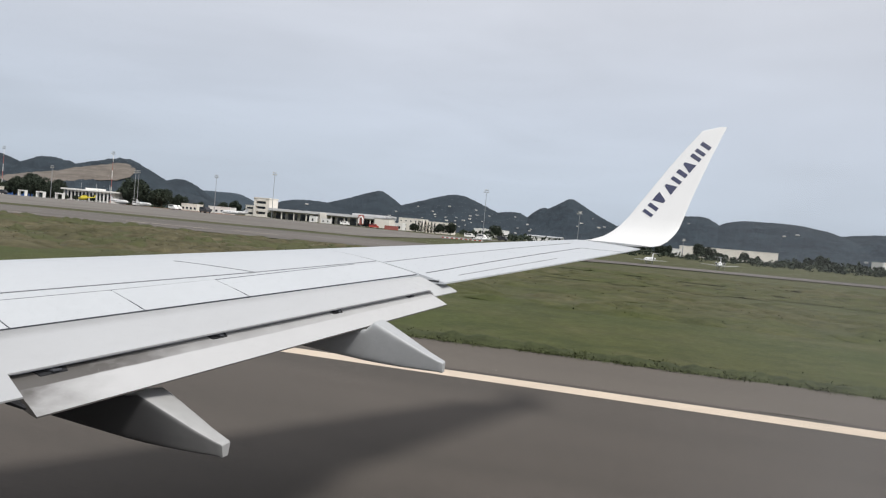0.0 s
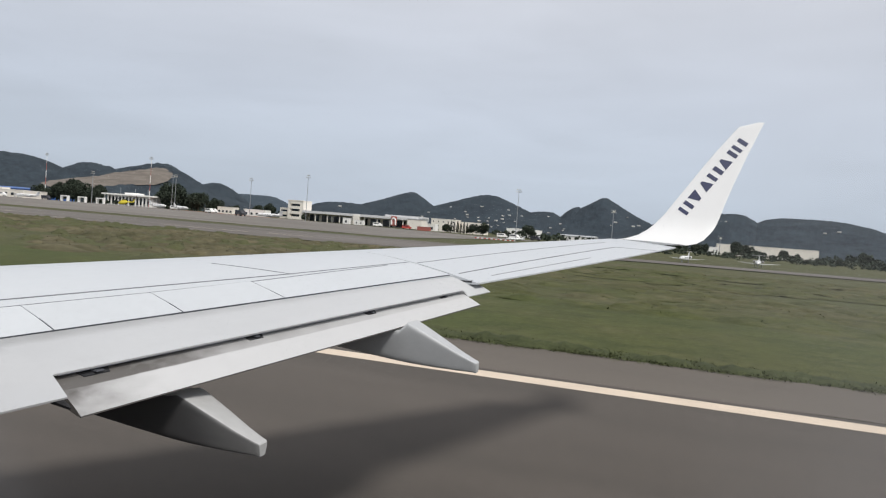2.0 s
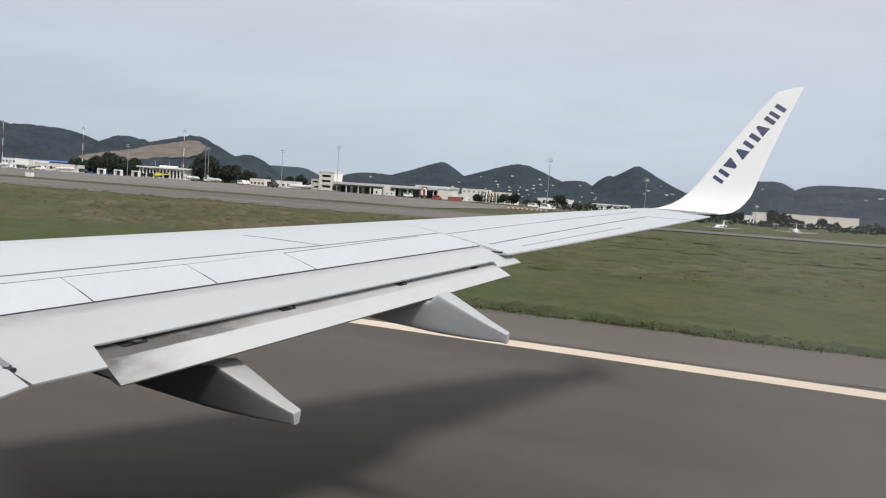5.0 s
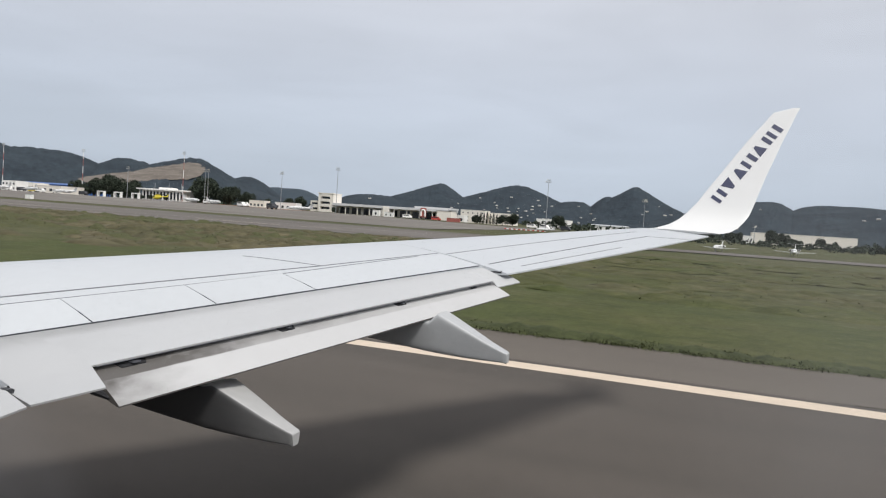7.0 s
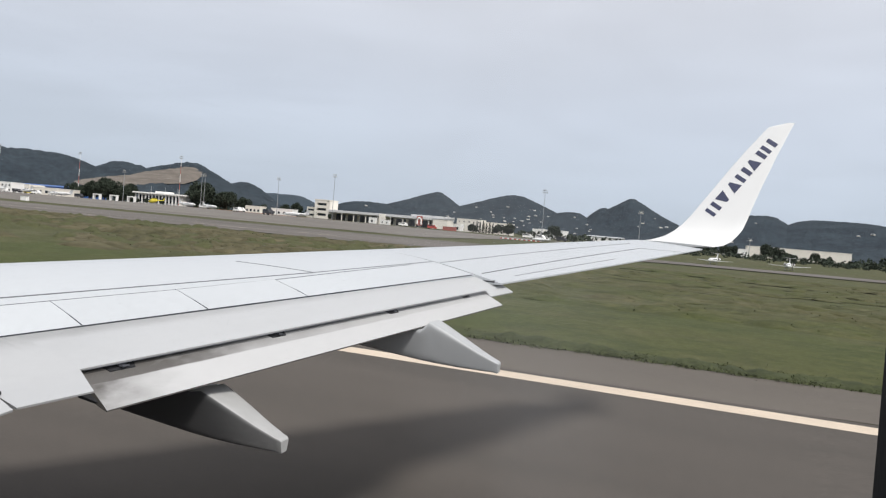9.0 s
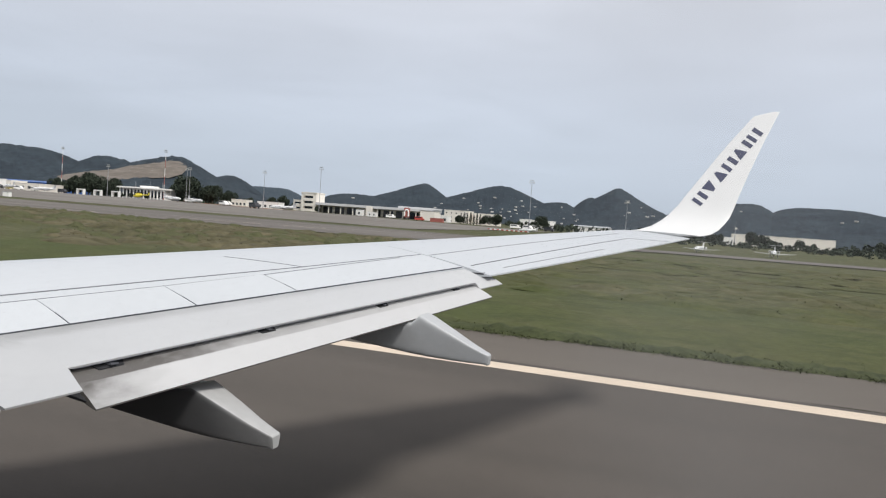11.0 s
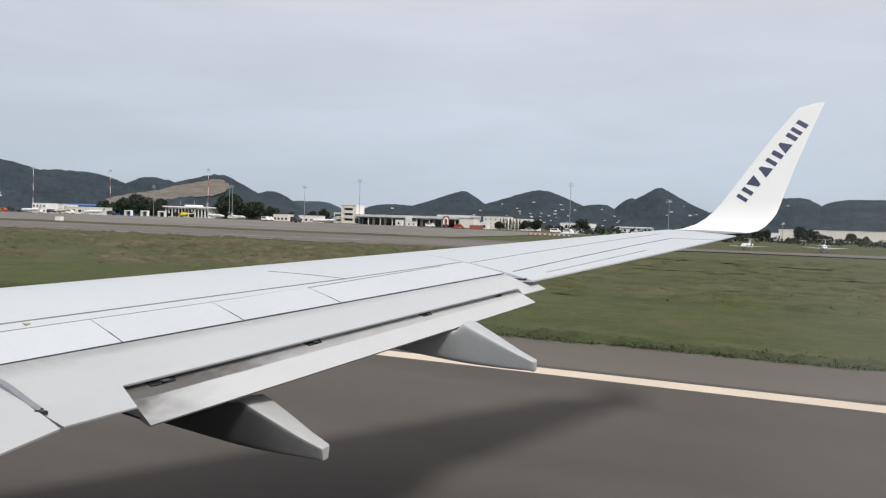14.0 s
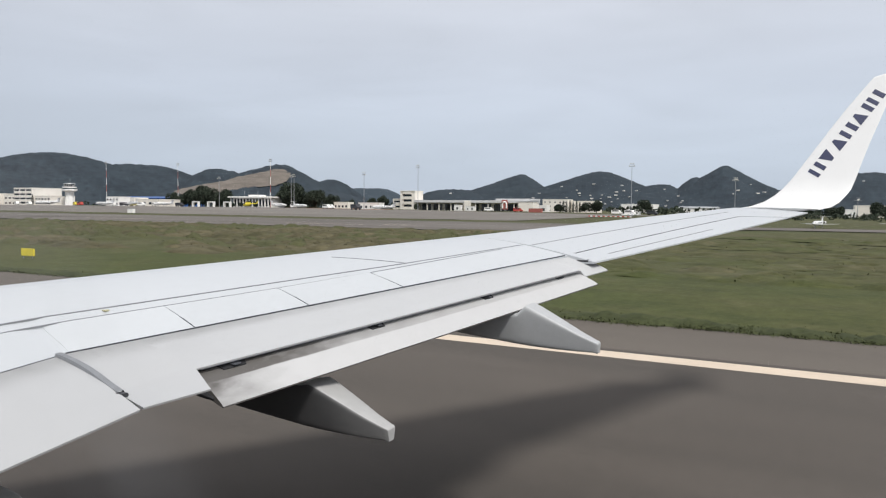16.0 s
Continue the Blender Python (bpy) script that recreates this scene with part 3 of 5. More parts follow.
def aft_flap(s, w):
    y0 = lerp(5.44, 10.14, s)
    a = main_te(y0) + Vector((-0.10, 0, -0.004))
    b = aft_te(lerp(5.43, 10.305, s))
    p = a.lerp(b, w)
    p.z += 0.075 * (1 - 0.5 * s) * w * (1 - w)
    return p


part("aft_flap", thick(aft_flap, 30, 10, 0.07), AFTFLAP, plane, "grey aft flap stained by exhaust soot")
# A dark-coloured strip stands in for the shade inside the flap gap.
cove = grid(lambda u, v: main_te(lerp(5.46, 10.14, u)) + Vector((0.004 + 0.008 * v, 0, -0.010 - 0.004 * v)), 30, 1)
part("flap_gap", cove, COVE, plane, "dark strip for the shade in the gap behind the main flap")
for y in (5.73, 7.12, 8.56, 9.78):
    k = 0.75 if y > 9 else 0.85 if y > 8 else 1.0 if y > 6 else 1.3
    s0 = (y - 5.44) / 4.70

    def pocket(p, q, s0=s0, k=k, y=y):
        v = aft_flap(s0 + (p - 0.5 + (0.5 - p) * 0.25 * q) * 0.19 * k / 4.70, (0.08 if y < 6 else 0.13 if y < 8 else 0.18) + 0.17 * q * k)
        return (v.x, v.y, v.z + 0.008)
    br = part("hinge_bracket", thick(pocket, 4, 4, 0.01), BRACKET, plane, "dark metal flap hinge bracket")
    v = aft_flap(s0 + 0.004, 0.22 if y < 8 else 0.26)
    part("hinge_pin", box(v.x - 0.035 * k, v.x + 0.03 * k, v.y - 0.03 * k, v.y + 0.03 * k, v.z, v.z + 0.016, bevel=0.004), COVE, br)
p = aft_flap(0, 0.5)
part("flap_bracket", tube([(p.x - 0.05, p.y - 0.02, p.z - 0.06), (p.x + 0.10, p.y + 0.02, p.z - 0.11)], [0.035, 0.02], 8), BRACKET, plane, "dark bracket under the flap end")


def inner_flap(s, w):
    y0, y1 = lerp(5.27, 2.0, s), lerp(4.575, 2.0, s)
    a = Vector((-5.80, y0, rear(y0)[1] - 0.004))
    b = Vector((-3.86, y1, 2.73 - 0.13 * (4.58 - y1)))
    p = a.lerp(b, w)
    p.z += 0.13 * w * (1 - w)
    return p


part("inboard_flap", thick(inner_flap, 10, 12, 0.12), GATE, plane, "grey inboard flap, lowered")
seal = bmesh.new()
rows = []
for i in range(13):
    w = 0.05 + 0.75 * i / 12
    p = (gate_panel(0, w) + inner_flap(0, w)) / 2
    h = 0.030 * (1 - abs(w - 0.45)) + 0.004
    rows.append([seal.verts.new(p + Vector(o)) for o in ((0.0, 0.035, 0.0), (0, 0.026, h), (0, -0.026, h), (0, -0.035, 0.0))])
for a, b in zip(rows, rows[1:]):
    for j in range(3):
        seal.faces.new((a[j], b[j], b[j + 1], a[j + 1]))
seal_ob = part("flap_seal", seal, SEAL, plane, "grey rubber seal between the flaps")
p = (gate_panel(0, 0.82) + inner_flap(0, 0.82)) / 2
part("seal_end", box(p.x - 0.05, p.x + 0.03, p.y - 0.03, p.y + 0.03, p.z - 0.01, p.z + 0.018, bevel=0.006), BRACKET, seal_ob)

q = top(5.81, 0.63)
part("sealant_patch", box(q.x - 0.035, q.x + 0.035, 5.79, 5.84, q.z - 0.01, q.z + 0.005, bevel=0.003), SEALANT, plane, "yellowish sealant patch")
# aileron: seams on the outer wing
ribbon("aileron_seam", [(10.62, 0.80), (15.2, 0.60)], 0.014, SEAM, plane, label="dark aileron hinge gap")
ribbon("aileron_seam", [(15.2, 0.60), (15.75, 0.99)], 0.012, SEAL, plane)
ribbon("aileron_seam", [(11.0, 0.915), (13.7, 0.86)], 0.012, SEAL, plane)
ribbon("skin_seam", [(10.52, 0.50), (15.6, 0.28)], 0.014, SEAL, plane)
bm = box(-2.86, -2.68, 10.50, 10.60, 3.365, 3.405, bevel=0.01)
part("flap_stop", bm, BRACKET, plane)


def canoe(tip, length, hump=0.0, k=1.0):
    """A flap-track fairing: a canoe with a blunt tail."""
    tail = [(0.0, -0.004, 0.095, 0.058), (-0.014, -0.012, 0.110, 0.069), (-0.05, -0.004, 0.118, 0.075), (-0.22, -0.006, 0.175, 0.10), (-0.45, -0.004, 0.265, 0.135), (-0.70, 0.004, 0.36, 0.168), (-0.80, 0.010, 0.392, 0.178), (-0.90, 0.016, 0.42, 0.185), (-1.3, 0.05, 0.45, 0.20), (-1.9, 0.10, 0.47, 0.20), (-2.5, 0.17, 0.47, 0.17), (-3.2, 0.36, 0.47, 0.05)]
    rings = []
    for dx, lo, hi, half in tail:
        hi += hump * (-dx if dx >= -0.8 else -0.6)
        c, h = (lo + hi) / 2, (hi - lo) / 2
        ring = []
        for j in range(32):
            a = 2 * math.pi * (j + 0.5) / 32
            ca, sa = math.cos(a), math.sin(a)
            e = 0.24
            ring.append(Vector((tip[0] + dx * length, tip[1] + half * k * math.copysign(abs(ca) ** e, ca) * lerp(0.62, 1.0, 0.5 + 0.5 * math.copysign(abs(sa) ** e, sa)), tip[2] + c + h * math.copysign(abs(sa) ** e, sa))))
        rings.append(ring)
    return loft(rings)


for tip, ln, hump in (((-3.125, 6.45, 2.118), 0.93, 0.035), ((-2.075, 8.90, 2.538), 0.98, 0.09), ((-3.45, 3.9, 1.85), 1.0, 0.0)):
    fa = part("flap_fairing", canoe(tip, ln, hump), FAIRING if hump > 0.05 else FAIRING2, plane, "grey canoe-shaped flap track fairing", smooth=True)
    fa.data.set_sharp_from_angle(angle=radians(38))


# winglet: height, nose, tail; it blends out of the wing tip and leans outward
def winglet_y(z):
    d = z - 4.6
    return 17.05 + 0.381 * d - (1.24 * d * d if d < 0 else 0)


WINGLET = ((4.095, -1.55, -0.12), (4.14, -1.33, 0.07), (4.24, -1.08, 0.21), (4.36, -0.91, 0.31), (4.5, -0.77, 0.40), (4.7, -0.61, 0.47), (5.0, -0.42, 0.56), (5.4, -0.16, 0.69), (5.73, 0.05, 0.81), (6.1, 0.30, 0.94), (6.36, 0.49, 1.045), (6.60, 0.665, 1.135), (6.65, 0.70, 1.155), (6.68, 0.735, 1.17), (6.70, 0.80, 1.178), (6.785, 1.09, 1.215))
OUT = Vector((0, 0.934, -0.356))


def winglet_edges(z):
    for (z0, a0_, b0_), (z1, a1_, b1_) in zip(WINGLET, WINGLET[1:]):
        if z <= z1:
            t = (z - z0) / (z1 - z0)
            return lerp(a0_, a1_, t), lerp(b0_, b1_, t)
    return WINGLET[-1][1:]


def winglet_half(z, w):
    """Half the blade's thickness at a height and a share of its chord."""
    xa, xb = winglet_edges(z)
    return 0.032 * (xb - xa) * 2 * math.sqrt(max(0.0, w * (1 - w))) * (1.25 - w * 0.75)


rings = []
for z, xa, xb in WINGLET:
    n = OUT if z > 4.5 else Vector((0, 0.6, -0.8)).lerp(OUT, (z - 4.095) / 0.405).normalized()
    ring = []
    for j in range(24):
        a = 2 * math.pi * j / 24
        w = 0.5 - 0.5 * math.cos(a)
        ring.append(Vector((lerp(xa, xb, w), winglet_y(z), z)) + n * math.copysign(winglet_half(z, w), math.sin(a)))
    rings.append(ring)
winglet = part("winglet", loft(rings), WHITE, plane, "white blended winglet with a navy word painted on", smooth=True)
winglet.data.set_sharp_from_angle(angle=radians(50))

# the painted word, as plain navy shapes along the winglet
WORD_A, WORD_B = Vector((-0.165, 0, 4.70)), Vector((0.945, 0, 6.33))
along = WORD_B - WORD_A
across = Vector((-0.185, 0, 0.118))


def word_point(s, w, lift=0.006):
    p = WORD_A + along * s + across * w
    xa, xb = winglet_edges(p.z)
    t = winglet_half(p.z, min(max((p.x - xa) / (xb - xa), 0), 1))
    return Vector((p.x, winglet_y(p.z), p.z)) - OUT * (t + lift)


def word_shape(quads):
    bm = bmesh.new()
    for q in quads:
        v = [bm.verts.new(word_point(*c)) for c in q]
        w = [bm.verts.new(word_point(*c, lift=-0.006)) for c in q]
        bm.faces.new(v)
        for i in range(len(q)):
            bm.faces.new((v[i], v[(i + 1) % len(q)], w[(i + 1) % len(q)], w[i]))
    return bm


def bar(s0, s1):
    return [(s0, 0.0), (s1, 0.0), (s1, 1.0), (s0, 1.0)]


cells = [(0.0, 0.125), (0.145, 0.285), (0.30, 0.44), (0.455, 0.595), (0.605, 0.745), (0.775, 0.82), (0.85, 0.985)]
for i, (s0, s1) in enumerate(cells):
    d = s1 - s0
    if i == 5:
        quads = [bar(s0, s1)]
    elif i in (2, 4):
        quads = [[(s0 + 0.1 * d, 0.0), (s1 - 0.1 * d, 0.0), (s0 + 0.60 * d, 1.0), (s0 + 0.40 * d, 1.0)]]
    elif i == 1:
        quads = [[(s0 + 0.38 * d, 0.0), (s0 + 0.62 * d, 0.0), (s1 - 0.08 * d, 1.0), (s0 + 0.08 * d, 1.0)]]
    else:
        quads = [bar(s0, s0 + 0.30 * d), bar(s1 - 0.34 * d, s1)]
    part("painted_shape", word_shape(quads), NAVY, winglet, "navy painted shape")

# fuselage: a round hull with one open cabin window beside the camera
AX_Z, R_OUT, R_IN = 3.3, 1.70, 1.66


a0 = math.asin(0.75 / 1.69)
half = 0.125
wx0, wx1 = -0.23, 0.0504


def hull(r, x, a):
    k = 1.0
    if x < -17:
        k = math.sqrt(max(0.0, 1 - ((-17 - x) / 5.0) ** 2))
    if x > 9:
        k = 1 - 0.9 * ((x - 9) / 9.0) ** 1.5
    if x == wx1 and abs(a - a0) < half + 0.01:
        x += 0.020 * (a0 - a) / half
    return Vector((x, r * k * math.cos(a), AX_Z + r * k * math.sin(a) + (0.6 * ((x - 9) / 9.0) if x > 9 else 0)))


bm = bmesh.new()
xs = [-22, -21.8, -21.2, -20, -18.5, -17, -12, -8, -5, -2, wx0, wx1, 2, 5, 9, 11, 13, 15, 17, 18]
angs = [a0 - half, a0 + half] + [a0 + half + (2 * math.pi - 2 * half) * i / 46 for i in range(1, 46)]
for r in (R_OUT, R_IN):
    vs = [[bm.verts.new(hull(r, x, a)) for a in angs] for x in xs]
    for i in range(len(xs) - 1):
        for j in range(len(angs)):
            if xs[i] == wx0 and j == 0:
                continue
            q = (vs[i][j], vs[i + 1][j], vs[i + 1][(j + 1) % len(angs)], vs[i][(j + 1) % len(angs)])
            bm.faces.new(q)
part("fuselage", bm, WHITE, plane, "white fuselage side with a cabin window")
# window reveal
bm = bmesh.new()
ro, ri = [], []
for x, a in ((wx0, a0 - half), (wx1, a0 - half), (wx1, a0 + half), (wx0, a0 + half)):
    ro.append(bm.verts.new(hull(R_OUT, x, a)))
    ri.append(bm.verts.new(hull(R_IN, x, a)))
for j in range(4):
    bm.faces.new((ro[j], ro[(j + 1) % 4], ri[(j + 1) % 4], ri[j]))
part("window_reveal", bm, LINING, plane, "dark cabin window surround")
# window pane
pane = part("window_pane", grid(lambda u, v: hull(1.685, lerp(wx0 - 0.01, wx1 + 0.015, u), lerp(a0 - half, a0 + half, v)), 6, 6), PANE, plane, "clear acrylic cabin window pane with faint smears")
pane.data.flip_normals()
pane.visible_shadow = False
# undercarriage
for x, y, r in ((-1.2, -2.86, 0.56), (-1.2, 2.0, 0.56), (-16.8, 0.0, 0.35)):
    gear = part("gear_leg", tube([(x, y * 0.9, 2.2), (x, y * 0.97, r)], 0.09, 10), STEEL, plane)
    for dy in (-0.24, 0.24):
        ring = []
        for dw, rr in ((-0.16, 0.55), (-0.16, 0.86), (-0.10, 1.0), (0.10, 1.0), (0.16, 0.86), (0.16, 0.55)):
            ring.append([Vector((x + r * rr * math.cos(a), y + dy + dw, r + r * rr * math.sin(a))) for a in (2 * math.pi * j / 24 for j in range(24))])
        part("wheel", loft(ring), TYRE, gear)
        part("hub", loft([[Vector((x + r * 0.5 * math.cos(a), y + dy + dw, r + r * 0.5 * math.sin(a))) for a in (2 * math.pi * j / 16 for j in range(16))] for dw in (-0.14, 0.14)]), STEEL, gear)

# ---------------------------------------------------------------- hills
HILLS = [  # bearing, height angle, widths, shape, distance, depth
    (-68, 2.6, 9, 8, 3, 2700, 550), (-56.4, 3.55, 8.7, 8.9, 1.73, 2500, 500), (-51.3, 3.0, 3.6, 6.3, 2.67, 2550, 520),
    (-45.5, 2.82, 3.6, 5.1, 1.71, 2450, 500), (-40.5, 3.24, 8.2, 4.4, 1.32, 2350, 520), (-36.8, 2.15, 2.6, 2.55, 1.98, 3000, 560),
    (-27.3, 1.55, 3.4, 3.5, 2.59, 3400, 630), (-21.7, 2.77, 5.6, 3.0, 1.22, 3600, 710), (-15.75, 2.96, 6.6, 5.6, 1.37, 3400, 710),
    (-11.1, 2.03, 3.8, 2.3, 1.97, 3300, 630), (-8.66, 2.54, 2.1, 0.95, 1.76, 3350, 600), (-6.74, 3.37, 4.1, 4.4, 1.16, 3300, 630),
    (2.8, 2.74, 7.2, 2.8, 2.06, 2900, 630), (6.9, 2.71, 4.4, 8.2, 2.58, 2900, 630),
    (17, 2.35, 8, 9, 3, 3000, 630), (33, 2.3, 10, 13, 3, 3000, 630)]
FAR = (-33.5, 1.56, 5.1, 2.75, 2.8, 4400, 380)


def ridge(h, az):
    d = az - h[0]
    q = math.hypot(d / (h[2] if d < 0 else h[3]), 0.05) - 0.05
    return h[1] * math.exp(-q ** h[4])


def hill_point(h, az, s):
    """s: 0 at the foot, 1 on the ridge, beyond it the back."""
    r = h[5] - h[6] * (1 - s)
    x, y = r * math.sin(radians(az)), r * math.cos(radians(az))
    g = smooth01(s) ** 0.85 if s <= 1 else max(0.0, 1 - (s - 1) * 2.2)
    top_z = h[5] * math.tan(radians(ridge(h, az))) + 4
    z = top_z * g * r / h[5] if s <= 1 else top_z * g
    rough = noise.fractal((x * 0.004, y * 0.004, 3.1), 1.0, 2.0, 4) * 10 * min(1, z / 60) * (0.35 if s > 0.93 else 1.0)
    trees = 0 if s < 0.03 else noise.noise((x * 0.06, y * 0.06, 8)) * 3.2 + noise.noise((x * 0.17, y * 0.17, 2)) * 2.2
    return (x, y, z + (rough + trees * min(1, z / 30)) * (1 if s > 0 else 0) - (6 if s <= 0 else 0))


def hill(h, mat, label):
    lo, hi = h[0] - h[2] * 2.4, h[0] + h[3] * 2.4
    n = int((hi - lo) / 0.085)
    steps = [i / 22 for i in range(22)] + [0.98, 1.0, 1.12, 1.45]
    bm = grid(lambda u, v: hill_point(h, lerp(lo, hi, u), steps[round(v * 25)]), n, 25)
    return tagged(part("hill", bm, mat, smooth=True), label, "hill", group="hills round the airfield", kind="structure")


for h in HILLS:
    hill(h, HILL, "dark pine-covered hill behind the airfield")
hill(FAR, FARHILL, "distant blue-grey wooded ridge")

# quarry: stepped bare rock on the flank of one hill
QH = HILLS[4]


def quarry_point(az, el, lift):
    """On the flank of the quarry hill, at that bearing and height angle."""
    lo_s, hi_s = 0.0, 1.0
    for _ in range(24):
        mid = (lo_s + hi_s) / 2
        r = QH[5] - QH[6] * (1 - mid)
        top_z = QH[5] * math.tan(radians(ridge(QH, az))) + 4
        z = top_z * smooth01(mid) ** 0.85 * r / QH[5]
        lo_s, hi_s = (mid, hi_s) if math.degrees(math.atan2(z - 4, r)) < el else (lo_s, mid)
    r = QH[5] - QH[6] * (1 - lo_s) - lift
    return Vector((r * math.sin(radians(az)), r * math.cos(radians(az)), 4 + r * math.tan(radians(el))))


QUARRY_RIM = ((-48.4, 1.15), (-47.6, 1.36), (-46.5, 1.63), (-44.8, 1.94), (-44.0, 2.24), (-42.5, 2.57), (-41.0, 2.93), (-40.4, 2.92), (-39.9, 2.62))
QUARRY_FOOT = ((-48.4, 1.00), (-47.6, 0.80), (-45.5, 0.85), (-44.3, 1.05), (-43.3, 1.41), (-41.0, 1.68), (-40.2, 2.00), (-39.9, 2.40))


def along_line(pts, a):
    for (a0, b0), (a1, b1) in zip(pts, pts[1:]):
        if a <= a1:
            return lerp(b0, b1, max(0.0, (a - a0) / (a1 - a0)))
    return pts[-1][1]


def quarry_sheet(u, v):
    az = lerp(-48.4, -39.9, u)
    rim = along_line(QUARRY_RIM, az) + 0.05 * noise.noise((az * 3, 7, 3)) + 0.03 * noise.noise((az * 9, 2, 3))
    foot = along_line(QUARRY_FOOT, az) + 0.06 * noise.noise((az * 3, 1, 6)) + 0.04 * noise.noise((az * 9, 4, 6))
    el = min(lerp(foot, max(rim, foot + 0.02), v), ridge(QH, az) * 0.985)
    return quarry_point(az, el, 3 + 7 * min(1.0, 3.0 * min(u, 1 - u, v + 0.05)) + 3 * noise.noise((az * 1.3, el * 3, 5)) + 3 * ((el * 5.5 - 0.9 * (az + 44)) % 1.0))


tagged(part("quarry", grid(quarry_sheet, 90, 70), QUARRY), "pale brown terraced quarry face cut into the hillside", "quarry", kind="structure")


# ---------------------------------------------------------------- buildings
def window_mesh(w, h):
    me = bpy.data.meshes.new("window")
    bm = box(-w / 2, w / 2, -0.06, 0.10, 0, h)
    bm.to_mesh(me)
    bm.free()
    me.materials.append(GLASS)
    return me


def building(name, label, category, x0, x1, y, deep, h, mat=PLASTER, storeys=2, bays=8, fill=0.6, win=1.4, roof_mat=ROOF, parapet=0.5, sill=1.0, skip=(), gable=0.0, group=""):
    """Walls, a roof with a parapet, and rows of recessed windows facing the runway."""
    t = thing(name, label, category, group, at=((x0 + x1) / 2, y, gz((x0 + x1) / 2, y)))
    w = x1 - x0
    part("wall", box(-w / 2, w / 2, 0, deep, 0, h), mat, t)
    if gable:
        prof = [(-0.6, h), (-0.6, h + 0.3), (deep / 2, h + gable), (deep + 0.6, h + 0.3), (deep + 0.6, h)]
        part("roof", loft([[(-w / 2 - 0.6, a, b) for a, b in prof], [(w / 2 + 0.6, a, b) for a, b in prof]]), roof_mat, t)
    else:
        bm = box(-w / 2 - 0.15, w / 2 + 0.15, -0.15, 0.25, h, h + parapet)
        box(-w / 2 - 0.15, w / 2 + 0.15, deep - 0.25, deep + 0.15, h, h + parapet, bm)
        box(-w / 2 - 0.15, -w / 2 + 0.25, 0.25, deep - 0.25, h, h + parapet, bm)
        box(w / 2 - 0.25, w / 2 + 0.15, 0.25, deep - 0.25, h, h + parapet, bm)
        part("parapet", bm, mat, t)
        part("roof", box(-w / 2 + 0.25, w / 2 - 0.25, 0.25, deep - 0.25, h, h + 0.15), roof_mat, t)
    if bays and storeys:
        me = window_mesh(w / bays * fill, win)
        for s in range(storeys):
            for b in range(bays):
                if (s, b) in skip:
                    continue
                o = new("window", me)
                o.parent = t
                o.location = (-w / 2 + (b + 0.5) * w / bays, -0.02, sill + s * (h / storeys))
    return t


TG = "terminal buildings"
building("terminal", "long cream airport terminal wing with ribbon windows", "terminal", -1008, -865, 424, 40, 10.5, storeys=2, bays=18, fill=0.7, win=2.2, group=TG)
building("terminal", "cream airport terminal hall with ribbon windows", "terminal", -863, -811, 420, 45, 12.2, storeys=2, bays=8, fill=0.55, win=2.6, group=TG)
building("terminal", "cream airport terminal hall with dark window bays", "terminal", -809, -753, 424, 40, 11.0, storeys=2, bays=9, fill=0.75, win=2.0, group=TG)
building("terminal", "cream airport terminal hall with dark window bays", "terminal", -751, -714, 420, 40, 10.5, storeys=2, bays=6, fill=0.6, win=2.3, group=TG)
building("terminal", "cream terminal link with plain walls", "terminal", -712, -687, 424, 35, 9.6, storeys=2, bays=4, fill=0.5, win=1.6, group=TG)
building("terminal", "four-storey cream terminal block with ribbon windows", "terminal", -686, -658, 418, 30, 15.8, storeys=4, bays=3, fill=0.82, win=1.7, sill=1.3, group=TG)
building("terminal", "low cream terminal annexe beside the control tower", "terminal", -657, -634, 420, 25, 8.2, storeys=2, bays=5, fill=0.6, win=1.3, group=TG)
building("hangar", "blue sheet-metal hangar with a low gable", "hangar", -600, -520, 458, 40, 7.4, mat=BLUE, storeys=1, bays=0, roof_mat=BLUE, gable=1.8)
building("office_hut", "small white cube office with dark windows", "office", -556, -540, 420, 12, 7.6, mat=WHITEWALL, storeys=2, bays=4, fill=0.45, win=1.5)
building("cargo_shed", "long low cream cargo shed", "shed", -512, -484, 415, 22, 5.4, storeys=1, bays=4, fill=0.42, win=2.0, sill=1.5)
building("gatehouse", "tall end room of the cream cargo shed", "shed", -518, -512.4, 414, 14, 6.8, storeys=1, bays=2, fill=0.5, win=2.0, sill=2.2)
# old terminal with a colonnade
pav = thing("pavilion", "white colonnaded pavilion with a flat roof", "pavilion", at=(-421, 452, gz(-421, 452)))
part("wall", box(-20.5, 20.5, 4.5, 20, 0, 7.8), WHITEWALL, pav)
part("roof", box(-22.8, 22.8, -1.2, 21, 7.8, 9.0, bevel=0.12), WHITEWALL, pav)
part("roof_room", box(-6, 6, 6, 14, 9.0, 10.4), WHITEWALL, pav)
for i in range(13):
    part("column", box(-20.9 + i * 3.4, -20.1 + i * 3.4, 0, 0.8, 0, 7.8), WHITEWALL, pav)
for i in range(5):
    part("column", box(20.1, 20.9, 3.6 + i * 3.6, 4.4 + i * 3.6, 0, 7.8), WHITEWALL, pav)
me = window_mesh(2.5, 5.6)
for i in range(12):
    o = new("window", me)
    o.parent, o.location = pav, (-18.8 + i * 3.4, 4.45, 1.2)
for x in (-14, 0.5, 13):
    part("antenna", tube([(x, 10, 9.0), (x, 10, 14)], 0.14, 6), STEEL, pav)
